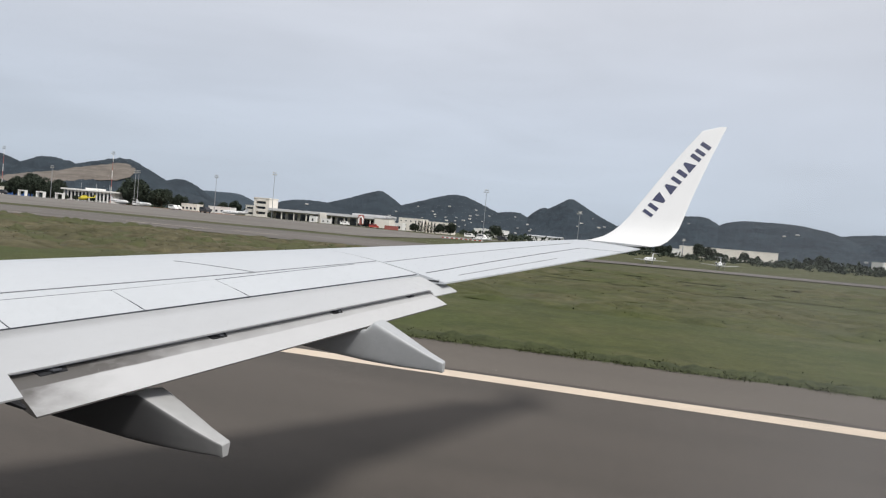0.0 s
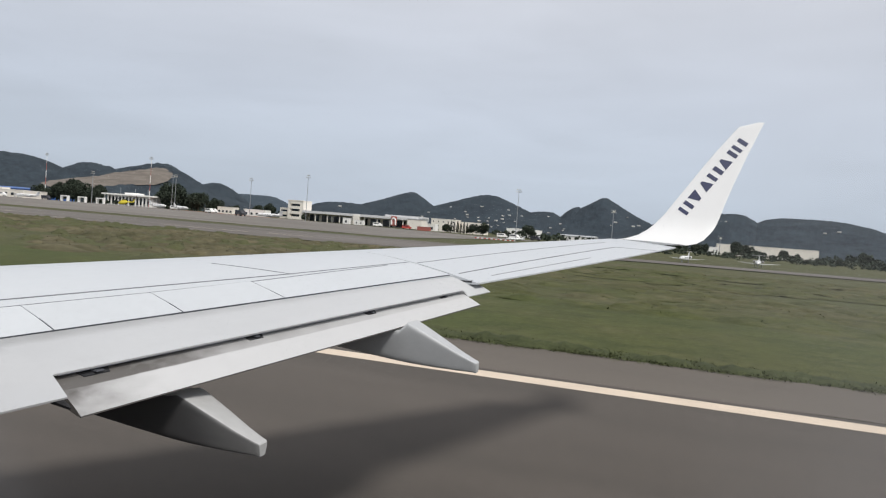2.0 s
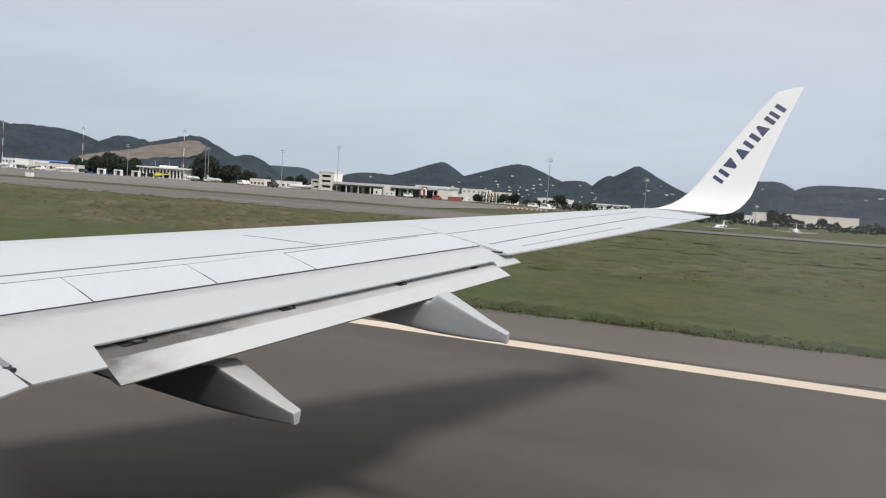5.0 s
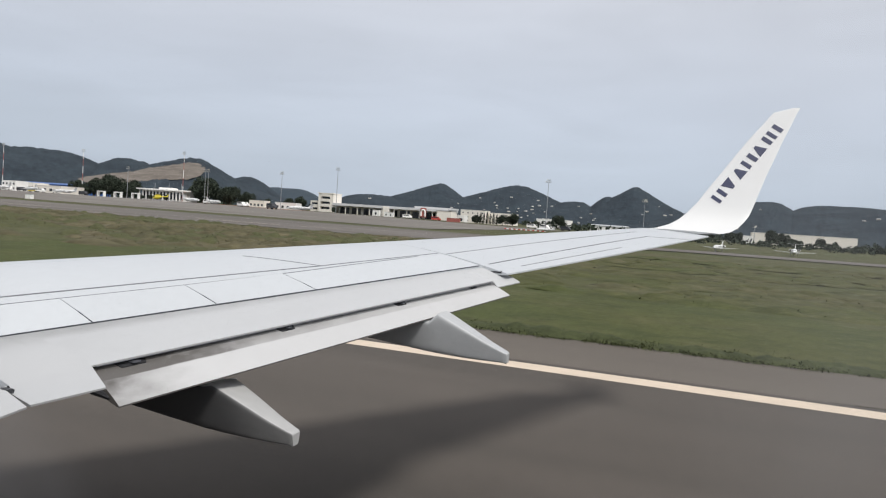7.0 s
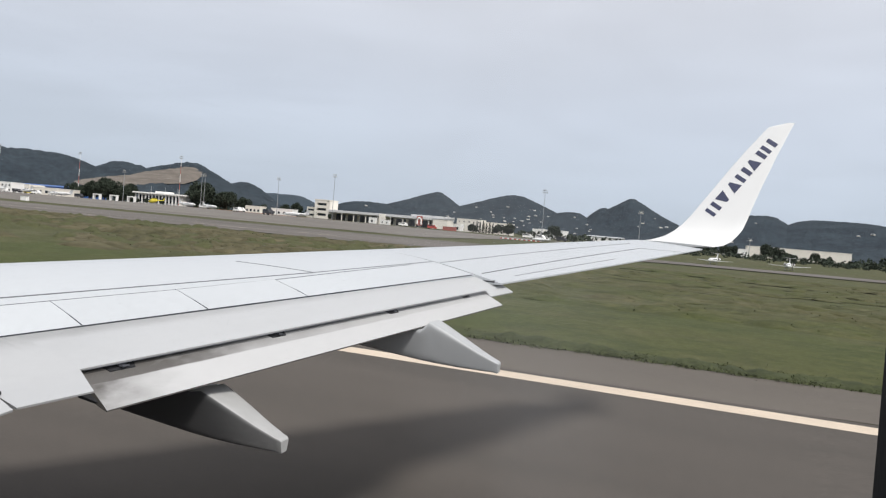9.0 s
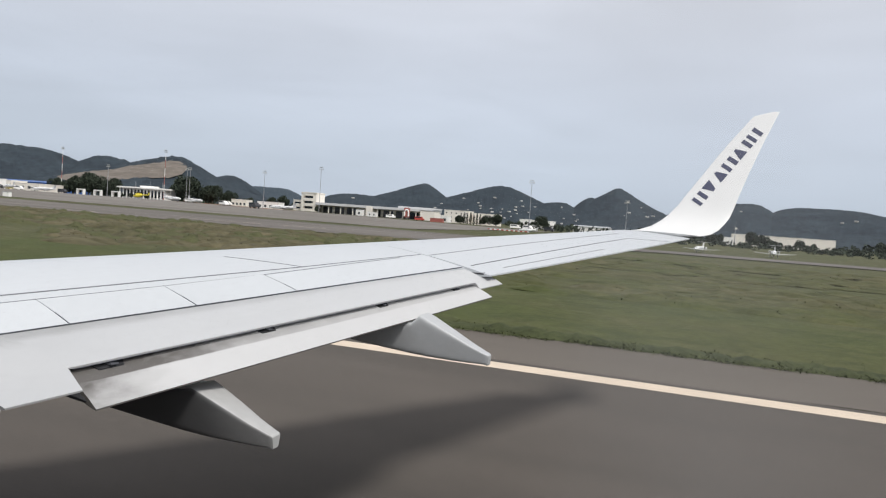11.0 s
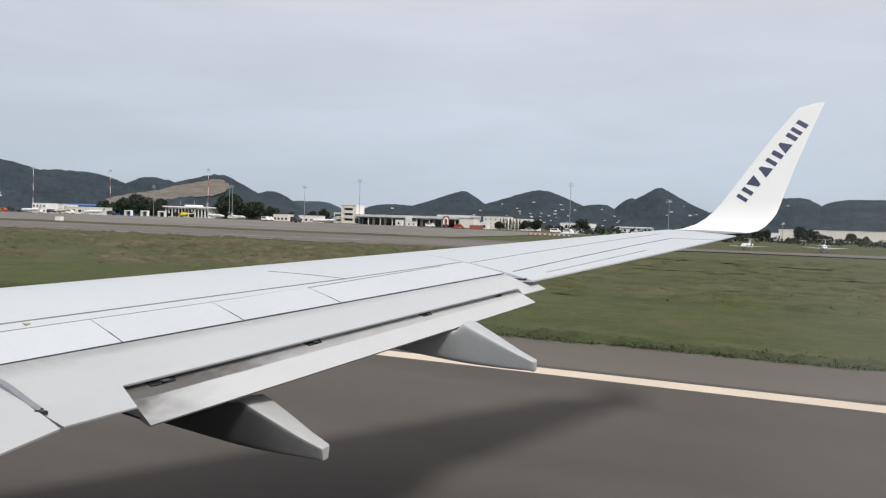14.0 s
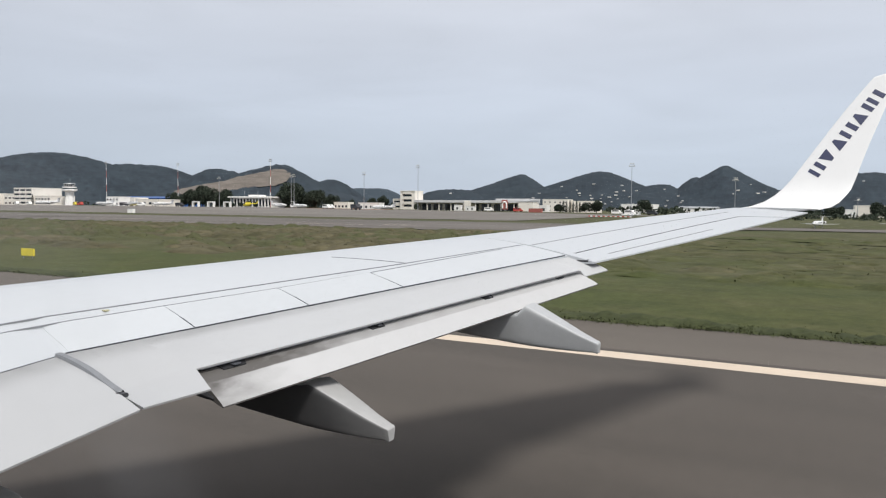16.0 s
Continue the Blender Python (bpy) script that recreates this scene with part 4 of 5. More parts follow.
# fire station: tower block and a long hall with open bays
block = thing("office_block", "cream three-storey office block with dark recessed bands", "office", at=(-309.5, 520, gz(-309.5, 520)))
part("wall", box(-7, 7, 2.2, 14, 0, 15.0), PLASTER, block)
part("side_wall", box(-7, -4.6, 0, 2.2, 0, 15.0), PLASTER, block)
part("side_wall", box(4.0, 7, 0, 2.2, 0, 15.0), PLASTER, block)
for z0, z1 in ((0, 2.2), (4.4, 6.6), (8.6, 10.8), (12.8, 15.0)):
    part("floor_band", box(-4.6, 4.0, -0.3, 2.2, z0, z1), PLASTER, block)
for z in (2.3, 6.7, 10.9):
    part("window", box(-4.5, 3.9, 2.0, 2.16, z, z + 1.8), GLASS, block)
part("parapet", box(-7.3, 7.3, -0.5, 14.3, 15.0, 15.7), PLASTER, block)
building("office_block", "low cream office wing with two window bands", "office", -325, -317, 522, 12, 8.4, storeys=2, bays=1, fill=0.7, win=1.5, sill=1.6)
hall = thing("fire_station", "long hall with dark open bays under a pale flat roof", "fire station", at=(-252, 520, gz(-252, 520)))
part("wall", box(-50, 50, 9, 24, 0, 6.4), PLASTER, hall)
part("roof", box(-50.4, 50.4, -1, 25, 6.4, 8.4, bevel=0.1), PALE_SHEET, hall, "pale metal roof edge")
part("upper_roof", box(22, 51, 2, 24, 8.404, 9.8, bevel=0.1), PALE_SHEET, hall)
me = window_mesh(8.6, 5.4)
for i in range(10):
    part("pillar", box(-50 + i * 11.0, -49.3 + i * 11.0, 0, 0.7, 0, 6.4), PLASTER, hall)
    if i < 9:
        o = new("bay_door", me)
        o.parent, o.location = hall, (-44.2 + i * 11.0, 8.95, 0.2)
part("middle_block", box(-4, 1.5, -1.6, 8.9, 0, 8.0), PLASTER, hall)
sp = part("sign_panel", box(28.8, 33.8, -1.9, -1.3, 1.2, 8.8, bevel=0.4), MAST_RED, hall, "red sign panel with a pale arch")
part("sign_arch", tube([(29.6, -2.0, 2.2), (29.6, -2.0, 5.6), (30.3, -2.0, 6.9), (31.3, -2.0, 7.3), (32.3, -2.0, 6.9), (33.0, -2.0, 5.6), (33.0, -2.0, 2.2)], 0.62, 6), WHITEWALL, sp)
part("end_room", box(42.5, 54.5, -1.4, 8.9, 0, 7.4), PLASTER, hall)
part("end_roof", box(42.2, 54.8, -1.7, 9.0, 7.4, 7.9), ROOF, hall)
building("site_hut", "white box hut before the long hall", "hut", -259.5, -253.8, 508, 3, 4.6, mat=WHITEWALL, storeys=1, bays=1, fill=0.25, win=1.8, parapet=0.1)
building("site_hut", "low white box hut before the long hall", "hut", -249.5, -241.8, 508, 3, 3.6, mat=WHITEWALL, storeys=1, bays=2, fill=0.25, win=1.2, parapet=0.1)
building("container", "red steel container beside the hall", "container", -196, -186, 506, 3, 2.8, mat=MAST_RED, storeys=0, bays=0, roof_mat=MAST_RED, parapet=0.05)
building("apartment_block", "pale apartment block beyond the hall", "apartment block", -213, -191, 582, 14, 10.4, storeys=3, bays=5, fill=0.25, win=1.0)
building("apartment_block", "pale apartment block with a stepped roof", "apartment block", -190, -168, 590, 14, 9.4, storeys=2, bays=5, fill=0.25, win=1.1)
building("store", "low white store with a wide dark door", "store", -212, -200, 556, 8, 5.2, mat=WHITEWALL, storeys=1, bays=2, fill=0.45, win=2.2)
building("shed", "low white shed behind the apron", "shed", -327, -308, 474, 8, 4.6, mat=WHITEWALL, storeys=1, bays=4, fill=0.4, win=1.6)
building("shed", "pale flat-roofed shed among trees", "shed", -354, -340, 478, 8, 4.8, storeys=1, bays=4, fill=0.5, win=1.6)
building("warehouse", "long white industrial warehouse", "warehouse", -176, -146, 700, 30, 8.2, mat=WHITEWALL, storeys=1, bays=8, fill=0.4)
building("warehouse", "white industrial shed with a low gable", "warehouse", -126, -92, 720, 30, 6, mat=WHITEWALL, storeys=1, bays=8, fill=0.3, gable=1.4)
building("warehouse", "cream warehouse with a long flat roof", "warehouse", 19, 95, 640, 30, 8.6, storeys=1, bays=0, fill=0.4)
building("house", "low white house among the trees", "house", 10, 17, 540, 10, 5, mat=WHITEWALL, storeys=1, bays=3, fill=0.4)
building("warehouse", "white industrial warehouse among shrubs", "warehouse", 160, 240, 600, 30, 8, mat=WHITEWALL, storeys=1, bays=8, fill=0.4)

# control tower
tower = thing("control_tower", "white control tower with a wide glazed cab", "control tower", at=(-623, 432, gz(-623, 432)))


def disc(r0, r1, z0, z1, n=16):
    return loft([[(r * math.cos(2 * math.pi * j / n), r * math.sin(2 * math.pi * j / n), z) for j in range(n)] for r, z in ((r0, z0), (r1, z1))])


part("shaft", disc(3.4, 3.1, 0, 12.5), WHITEWALL, tower)
for i in range(8):
    a = 2 * math.pi * i / 8
    part("fin", tube([(3.6 * math.cos(a), 3.6 * math.sin(a), 0), (3.5 * math.cos(a), 3.5 * math.sin(a), 12.4)], 0.35, 6), WHITEWALL, tower)
part("corbel", disc(3.6, 6.6, 12.4, 13.8), WHITEWALL, tower)
part("gallery", disc(6.8, 6.8, 13.8, 15.0), WHITEWALL, tower)
part("glazing", disc(5.6, 5.6, 15.0, 16.2), GLASS, tower)
part("gallery", disc(6.2, 6.2, 16.2, 17.2), WHITEWALL, tower)
cab = part("cab", disc(4.2, 4.7, 17.2, 19.8), GLASS, tower, "tinted glass cab")
for i in range(16):
    a = 2 * math.pi * i / 16
    part("mullion", tube([(4.22 * math.cos(a), 4.22 * math.sin(a), 17.2), (4.72 * math.cos(a), 4.72 * math.sin(a), 19.8)], 0.09, 5), WHITEWALL, cab)
part("roof", disc(5.2, 4.8, 19.8, 20.6), STEEL, tower)
part("antenna", tube([(1, 0, 20.6), (1, 0, 25)], 0.1, 6), STEEL, tower)


# ---------------------------------------------------------------- light masts
def mast(x, y, h, banded):
    t = thing("light_mast", "tall red and white banded floodlight mast" if banded else "tall grey steel floodlight mast", "light mast", "apron light masts", at=(x, y, gz(x, y)))
    n = 6
    for i in range(n):
        z0, z1 = h * i / n, h * (i + 1) / n
        r0, r1 = lerp(0.24, 0.13, i / n), lerp(0.24, 0.13, (i + 1) / n)
        m = (MAST_RED if i % 2 == 0 and i < 5 else WHITEWALL) if banded else STEEL
        part("pole", disc(r0, r1, z0, z1, 8), m, t)
    part("lamp_ring", disc(0.5, 0.4, h, h + 0.5, 8), LAMPGLASS, t) if h < 16 else None
    part("crossbar", box(-1.7, 1.7, -0.10, 0.10, h - 0.1, h + 0.1), STEEL, t)
    part("crossbar", box(-1.2, 1.2, -0.10, 0.10, h + 1.25, h + 1.45), STEEL, t)
    if h < 16:
        return t
    for dx, dz in ((-1.5, 0.2), (-0.55, 0.2), (0.55, 0.2), (1.5, 0.2), (-1.0, 1.5), (0, 1.5), (1.0, 1.5)):
        fl = part("floodlight", box(dx - 0.22, dx + 0.22, -0.45, 0.0, h + dz, h + dz + 0.46, bevel=0.05), STEEL, t)
        part("lens", box(dx - 0.17, dx + 0.17, -0.48, -0.448, h + dz + 0.06, h + dz + 0.40), LAMPGLASS, fl)
    return t


for x, h, banded, y in ((-780, 38, True, 450), (-595, 39, True, 450), (-501, 36, True, 450), (-430, 22.2, False, 428), (-396, 37, True, 450), (-374.8, 24, False, 450), (-372, 24.5, False, 450), (-305.5, 25.5, False, 450), (-259, 30.5, False, 450), (-106.8, 30, False, 450), (-47, 21, False, 450), (14.8, 10, False, 450)):
    mast(x, y, h, banded)


# ---------------------------------------------------------------- trees and shrubs
def crown(rng, radius, height, count, leaf, bm=None, base=(0, 0, 0)):
    bm = bm or bmesh.new()
    lobes = [(rng.uniform(-0.55, 0.55) * radius, rng.uniform(-0.5, 0.5) * radius, rng.uniform(0.35, 0.8) * height, rng.uniform(0.38, 0.6) * radius) for _ in range(9)]
    for i in range(count):
        lx, ly, lz, lr = lobes[i % 9]
        d = Vector((rng.gauss(0, 1), rng.gauss(0, 1), rng.gauss(0, 0.8))).normalized() * lr * rng.uniform(0.65, 1.05)
        c = Vector((base[0] + lx, base[1] + ly, base[2] + lz)) + d
        a = Vector((rng.gauss(0, 1), rng.gauss(0, 1), rng.gauss(0, 1))).normalized() * leaf * rng.uniform(0.6, 1.3)
        b = a.cross(Vector((rng.gauss(0, 1), rng.gauss(0, 1), rng.gauss(0, 1)))).normalized() * leaf * rng.uniform(0.5, 1.0)
        bm.faces.new([bm.verts.new(c + o) for o in (a, b, -a, -b)])
    return bm


def tree(seed, radius, height):
    rng = random.Random(seed)
    t = thing("tree", "dense dark green tree behind the apron", "tree", "airport trees")
    bm = tube([(0, 0, 0), (0.1, 0, height * 0.25), (0, 0.1, height * 0.6)], [0.45, 0.35, 0.15], 7)
    for i in range(5):
        a = i * 1.3
        tube([(0, 0, height * 0.25), (radius * 0.5 * math.cos(a), radius * 0.5 * math.sin(a), height * 0.6)], [0.2, 0.06], 5, bm)
    part("trunk", bm, BARK, t)
    part("crown", crown(rng, radius, height, 2600, 0.72), LEAF, t)
    return t


kinds = [tree(11, 7.5, 14), tree(12, 6, 12), tree(13, 8.5, 15)]
spots = [(-506, 450, 0.84), (-496, 458, 0.92), (-478, 456, 1.13), (-468, 444, 1.05), (-455, 454, 1.09), (-447, 444, 0.88), (-490, 444, 0.76), (-484, 446, 1.01), (-466, 452, 1.09), (-474, 440, 0.97), (-452, 446, 0.92), (-458, 462, 1.05), (-436, 442, 0.30), (-429, 441, 0.34), (-421, 443, 0.28), (-412, 441, 0.36), (-404, 442, 0.40), (-396, 478, 1.35), (-392, 468, 1.2), (-380, 480, 1.2), (-366, 470, 1.0), (-386, 462, 1.1), (-410, 484, 1.4), (-372, 474, 0.9),
         (-360, 482, 0.8), (-345, 490, 0.7), (-332, 500, 0.6), (-328, 512, 0.8), (-290, 500, 0.45), (-166, 552, 0.6), (-160, 560, 0.7), (-196, 575, 0.6), (-140, 640, 0.8), (2, 500, 0.55), (8, 506, 0.62), (27, 502, 0.62), (33, 508, 0.55), (48, 560, 0.42), (63, 580, 0.45), (72, 575, 0.36), (84, 570, 0.3), (-18, 560, 0.8), (-40, 570, 0.75), (110, 560, 0.8)]
rng = random.Random(5)
for i, (x, y, k) in enumerate(spots):
    m = pose(x, y, gz(x, y) - 0.1, 0, 0, rng.uniform(0, 360)) @ Matrix.Scale(k * rng.uniform(0.93, 1.07), 4)
    if i < 3:
        kinds[i].matrix_basis = m
    else:
        c = copy_thing(kinds[i % 3], pose(x, y, 0))
        c.matrix_basis = m
# cypress
cy = thing("cypress", "slim dark cypress beside the terminal", "tree", at=(-651, 414, gz(-651, 414)))
rng2 = random.Random(3)
bm = bmesh.new()
for i in range(500):
    z = rng2.uniform(0.6, 10)
    r = 1.1 * math.sin(min(1, (10.4 - z) / 7) * math.pi / 2) * rng2.uniform(0.7, 1)
    a = rng2.uniform(0, 6.28)
    c = Vector((r * math.cos(a), r * math.sin(a), z))
    d = Vector((rng2.gauss(0, 1), rng2.gauss(0, 1), rng2.gauss(0, 1))).normalized() * 0.35
    e = d.cross(Vector((0, 0, 1))).normalized() * 0.25
    bm.faces.new([bm.verts.new(c + o) for o in (d, e, -d, -e)])
part("crown", bm, LEAF, cy)
part("trunk", tube([(0, 0, 0), (0, 0, 9)], [0.25, 0.05], 6), BARK, cy)
for i, k in enumerate((0.8, 0.95, 0.9, 1.0, 0.85, 0.95, 0.88)):
    m = pose(-186 + 2.7 * i, 548, gz(-180, 548) - 0.1, 0, 0, 50 * i) @ Matrix.Scale(k, 4)
    copy_thing(cy, m).matrix_basis = m

bm = bmesh.new()
rng3 = random.Random(21)
for i in range(620):
    x, y = rng3.uniform(-900, 420), rng3.uniform(545, 1250)
    if any(abs(x - bx) < 45 and abs(y - by) < 24 for bx, by in ((-252, 530), (57, 652), (-161, 712), (200, 612), (-202, 585), (-180, 600))):
        continue
    s = rng3.uniform(1.5, 4.5)
    crown(rng3, s * 1.6, s * 1.5, 26, s * 0.42, bm, (x, y, gz(x, y) - 0.5))
for i in range(240):
    x, y = rng3.uniform(-70, 150), rng3.uniform(330, 535)
    s = rng3.uniform(0.7, 1.9) * (1.5 if i % 6 == 0 else 1.0)
    crown(rng3, s * 2.0, s * 1.6, 24, s * 0.5, bm, (x, y, gz(x, y) - 0.4))
tagged(part("scrub_belt", bm, LEAF), "dark green scrub and small trees between buildings and hills", "scrub", kind="stuff")


# ---------------------------------------------------------------- houses on the hillsides
def house():
    t = thing("house", "small white house on the wooded hillside", "house", "hillside houses")
    part("wall", box(-8, 8, -5, 5, -3, 2.6), PLASTER, t)
    prof = [(-5.6, 2.6), (0, 3.8), (5.6, 2.6)]
    part("roof", loft([[(-8.6, a, b) for a, b in prof], [(8.6, a, b) for a, b in prof]]), ROOF, t)
    for dx in (-4, 0, 4):
        part("window", box(dx - 0.8, dx + 0.8, -5.12, -4.98, 0.4, 1.9), GLASS, t)
    return t


first = house()
rng4 = random.Random(8)
n = 0
while n < 70:
    h = HILLS[rng4.choice((7, 8, 8, 8, 8, 9, 11, 11, 12, 13, 6, 12))]
    az = rng4.uniform(h[0] - h[2] * 0.9, h[0] + h[3] * 0.9)
    s = rng4.choice((rng4.uniform(0.12, 0.40), rng4.uniform(0.12, 0.40), rng4.uniform(0.2, 0.7)))
    p = hill_point(h, az, s)
    other = max(hill_point(g, az, 1 - (g[5] - math.hypot(p[0], p[1])) / g[6])[2] for g in HILLS if 0 < 1 - (g[5] - math.hypot(p[0], p[1])) / g[6] < 1)
    if other > p[2] + 1 or az < -31 or az > 16:
        continue
    k = rng4.uniform(0.35, 0.75)
    m = pose(p[0], p[1], p[2] + 3, 0, 0, rng4.uniform(-35, 35) - az) @ Matrix.Scale(k, 4)
    if n == 0:
        first.matrix_basis = m
    else:
        c = copy_thing(first, m)
        c.matrix_basis = m
    n += 1


# ---------------------------------------------------------------- parked aircraft and vehicles
def jet():
    t = thing("business_jet", "small white business jet parked on the apron", "jet", "parked jets")
    rings = []
    for x, r, dz in ((-9.5, 0.05, -0.2), (-9.0, 0.45, -0.1), (-7.5, 0.95, 0), (-5, 1.15, 0), (3, 1.15, 0), (6, 0.85, 0.25), (9.3, 0.2, 0.6)):
        rings.append([(x, r * math.cos(2 * math.pi * j / 14), 2.1 + dz + r * math.sin(2 * math.pi * j / 14)) for j in range(14)])
    part("fuselage", loft(rings), WHITE, t, smooth=True)
    for s in (-1, 1):
        part("wing", loft([[(-1.5, s * 0.9, 1.5), (2.4, s * 0.9, 1.5), (2.4, s * 0.9, 1.75), (-1.5, s * 0.9, 1.75)], [(2.2, s * 8.5, 1.95), (3.6, s * 8.5, 1.95), (3.6, s * 8.5, 2.03), (2.2, s * 8.5, 2.03)]]), WHITE, t)
        part("tailplane", loft([[(7.6, s * 0.1, 5.3), (9.4, s * 0.1, 5.3), (9.4, s * 0.1, 5.42), (7.6, s * 0.1, 5.42)], [(9.0, s * 3.2, 5.4), (9.9, s * 3.2, 5.4), (9.9, s * 3.2, 5.46), (9.0, s * 3.2, 5.46)]]), WHITE, t)
        rr = [[(x, s * 1.75 + r * math.cos(2 * math.pi * j / 10), 2.6 + r * math.sin(2 * math.pi * j / 10)) for j in range(10)] for x, r in ((2.8, 0.42), (3.1, 0.55), (5.2, 0.5), (5.9, 0.3))]
        en = part("engine", loft(rr), WHITE, t)
        part("intake", loft([[(x, s * 1.75 + r * math.cos(2 * math.pi * j / 10), 2.6 + r * math.sin(2 * math.pi * j / 10)) for j in range(10)] for x, r in ((2.76, 0.36), (2.84, 0.36))]), TYRE, en)
        part("gear_leg", tube([(1.2, s * 1.5, 0), (1.2, s * 1.4, 1.6)], 0.16, 6), STEEL, t)
    part("fin", loft([[(5.2, -0.12, 2.7), (8.6, -0.12, 2.7), (8.6, 0.12, 2.7), (5.2, 0.12, 2.7)], [(7.9, -0.06, 5.4), (9.5, -0.06, 5.4), (9.5, 0.06, 5.4), (7.9, 0.06, 5.4)]]), WHITE, t)
    part("gear_leg", tube([(-6.8, 0, 0), (-6.8, 0, 1.3)], 0.14, 6), STEEL, t)
    part("windscreen", box(-8.4, -7.6, -0.6, 0.6, 2.45, 2.75, bevel=0.05), GLASS, t)
    for i in range(6):
        part("cabin_window", box(-5 + i * 1.2, -4.5 + i * 1.2, -1.17, 1.17, 2.25, 2.6), GLASS, t)
    return t


j0 = jet()
jets = [(-444, 385, 15, 0.95), (-462, 372, -20, 1.05), (-362, 420, 170, 1.0), (-340, 418, 165, 0.9), (-253, 395, 8, 0.95), (-1.7, 208, 78, 0.55), (17.3, 216, 84, 0.62), (-700, 380, 5, 1.3), (-760, 380, -60, 1.3), (-600, 395, 30, 1.2), (-520, 392, 12, 1.0), (-81, 342, 20, 0.5)]
for i, (x, y, r, k) in enumerate(jets):
    m = pose(x, y, gz(x, y) + 0.03, 0, 0, r) @ Matrix.Scale(k, 4)
    o = j0 if i == 0 else copy_thing(j0, m)
    o.matrix_basis = m


def van(mat, label):
    t = thing("van", label, "van", "apron vehicles")
    prof = [(-2.6, 0.5), (-2.6, 2.2), (1.2, 2.3), (1.9, 1.4), (2.6, 1.2), (2.6, 0.5)]
    part("body", loft([[(a, -0.95, b) for a, b in prof], [(a, 0.95, b) for a, b in prof]]), mat, t)
    part("window", box(-2.3, 0.9, -0.98, 0.98, 1.5, 2.05), GLASS, t)
    for x in (-1.7, 1.7):
        for s in (-1, 1):
            part("wheel", loft([[(x + 0.36 * math.cos(2 * math.pi * j / 12), s * 0.8 + d, 0.36 + 0.36 * math.sin(2 * math.pi * j / 12)) for j in range(12)] for d in (-0.12, 0.12)]), TYRE, t)
    return t


vans = [van(WHITEWALL, "white service van on the apron"), van(DARKCAR, "dark service car on the apron"), van(YELLOW, "yellow airport vehicle on the apron"), van(RED, "red airport vehicle on the apron")]
rng5 = random.Random(4)
spots = [(-302, 400, 0), (-264, 380, 1), (-566, 402, 3), (-572, 402, 2), (-535, 402, 0), (-528, 405, 0), (-500, 404, 2), (-515, 406, 1), (-492, 404, 0), (-478, 406, 0), (-448, 404, 1), (-640, 404, 0), (-662, 406, 0), (-690, 404, 1), (-720, 404, 0), (-740, 402, 3), (-775, 404, 0), (-322, 430, 0), (-200, 495, 3), (-112, 470, 0), (-100, 480, 1), (-122, 475, 0), (-228, 505, 0), (-350, 425, 0)]
seen = set()
for x, y, k in spots:
    m = pose(x, y, gz(x, y) + 0.03, 0, 0, rng5.uniform(-30, 30)) @ Matrix.Scale(1.35 if y > 398 else 1.6, 4)
    o = vans[k] if k not in seen else copy_thing(vans[k], m)
    seen.add(k)
    o.matrix_basis = m

# white hoops on the apron
for i, x in enumerate((-440, -423.5, -406.5)):
    t = thing("equipment_shelter", "white arched equipment shelter on the apron", "shelter", "shelters", at=(x, 412, gz(x, 412) + 0.03))
    for dx in (-3, 3):
        part("post", box(dx - 0.4, dx + 0.4, 0, 2, 0, 3.4), WHITEWALL, t)
    part("roof", box(-3.5, 3.5, -0.2, 2.2, 3.4, 4.2, bevel=0.15), WHITEWALL, t)


# ---------------------------------------------------------------- runway furniture
def edge_light():
    t = thing("runway_edge_light", "small yellow runway edge light on a stem", "runway light", "runway edge lights")
    part("base", disc(0.14, 0.12, 0, 0.05, 12), YELLOW, t)
    part("stem", disc(0.035, 0.03, 0.05, 0.28, 8), YELLOW, t)
    part("head", disc(0.09, 0.10, 0.28, 0.36, 12), YELLOW, t)
    part("lens", disc(0.075, 0.04, 0.36, 0.46, 12), LAMPGLASS, t)
    return t


e0 = edge_light()
for i, x in enumerate((16.0, 76.0, 136.0, -44.0, -104.0, -164.0)):
    m = pose(x, 24.1, 0)
    o = e0 if i == 0 else copy_thing(e0, m)
    o.matrix_basis = m


def sign(x, y, mat, label):
    t = thing("taxiway_sign", label, "sign", "taxiway signs", at=(x, y, 0))
    part("panel", box(-0.75, 0.75, -0.08, 0.08, 0.2, 0.75, bevel=0.02), mat, t)
    for dx in (-0.55, 0.55):
        part("leg", box(dx - 0.03, dx + 0.03, -0.03, 0.03, -0.02, 0.21), STEEL, t)


sign(-52.7, 34.4, YELLOW, "yellow taxiway sign panel on short legs")
sign(-61.5, 34.5, WHITEWALL, "white back of a taxiway sign on short legs")



for x in (402, 406.5, 411):
    sign(x, 35 + (x - 402) * 0.6, YELLOW, "yellow taxiway sign panel on short legs")
post = thing("marker_post", "dark green round marker post in the grass", "post", at=(64, 29.4, -0.02))
part("shaft", disc(0.22, 0.20, 0, 0.82, 14), POST_GREEN, post)
part("cap", disc(0.20, 0.12, 0.82, 0.90, 14), POST_GREEN, post)
part("foot", box(-0.3, 0.45, -0.3, 0.3, -0.02, 0.05, bevel=0.02), CONCRETE, post)


def cone():
    t = thing("marker_cone", "red and white taxiway marker cone", "cone", "taxiway marker cones")
    part("base", box(-0.35, 0.35, -0.35, 0.35, -0.02, 0.06), TYRE, t)
    part("lower_band", disc(0.30, 0.21, 0.06, 0.40, 12), WHITEWALL, t)
    part("middle_band", disc(0.21, 0.13, 0.40, 0.72, 12), RED, t)
    part("tip", disc(0.13, 0.05, 0.72, 1.0, 12), WHITEWALL, t)
    return t


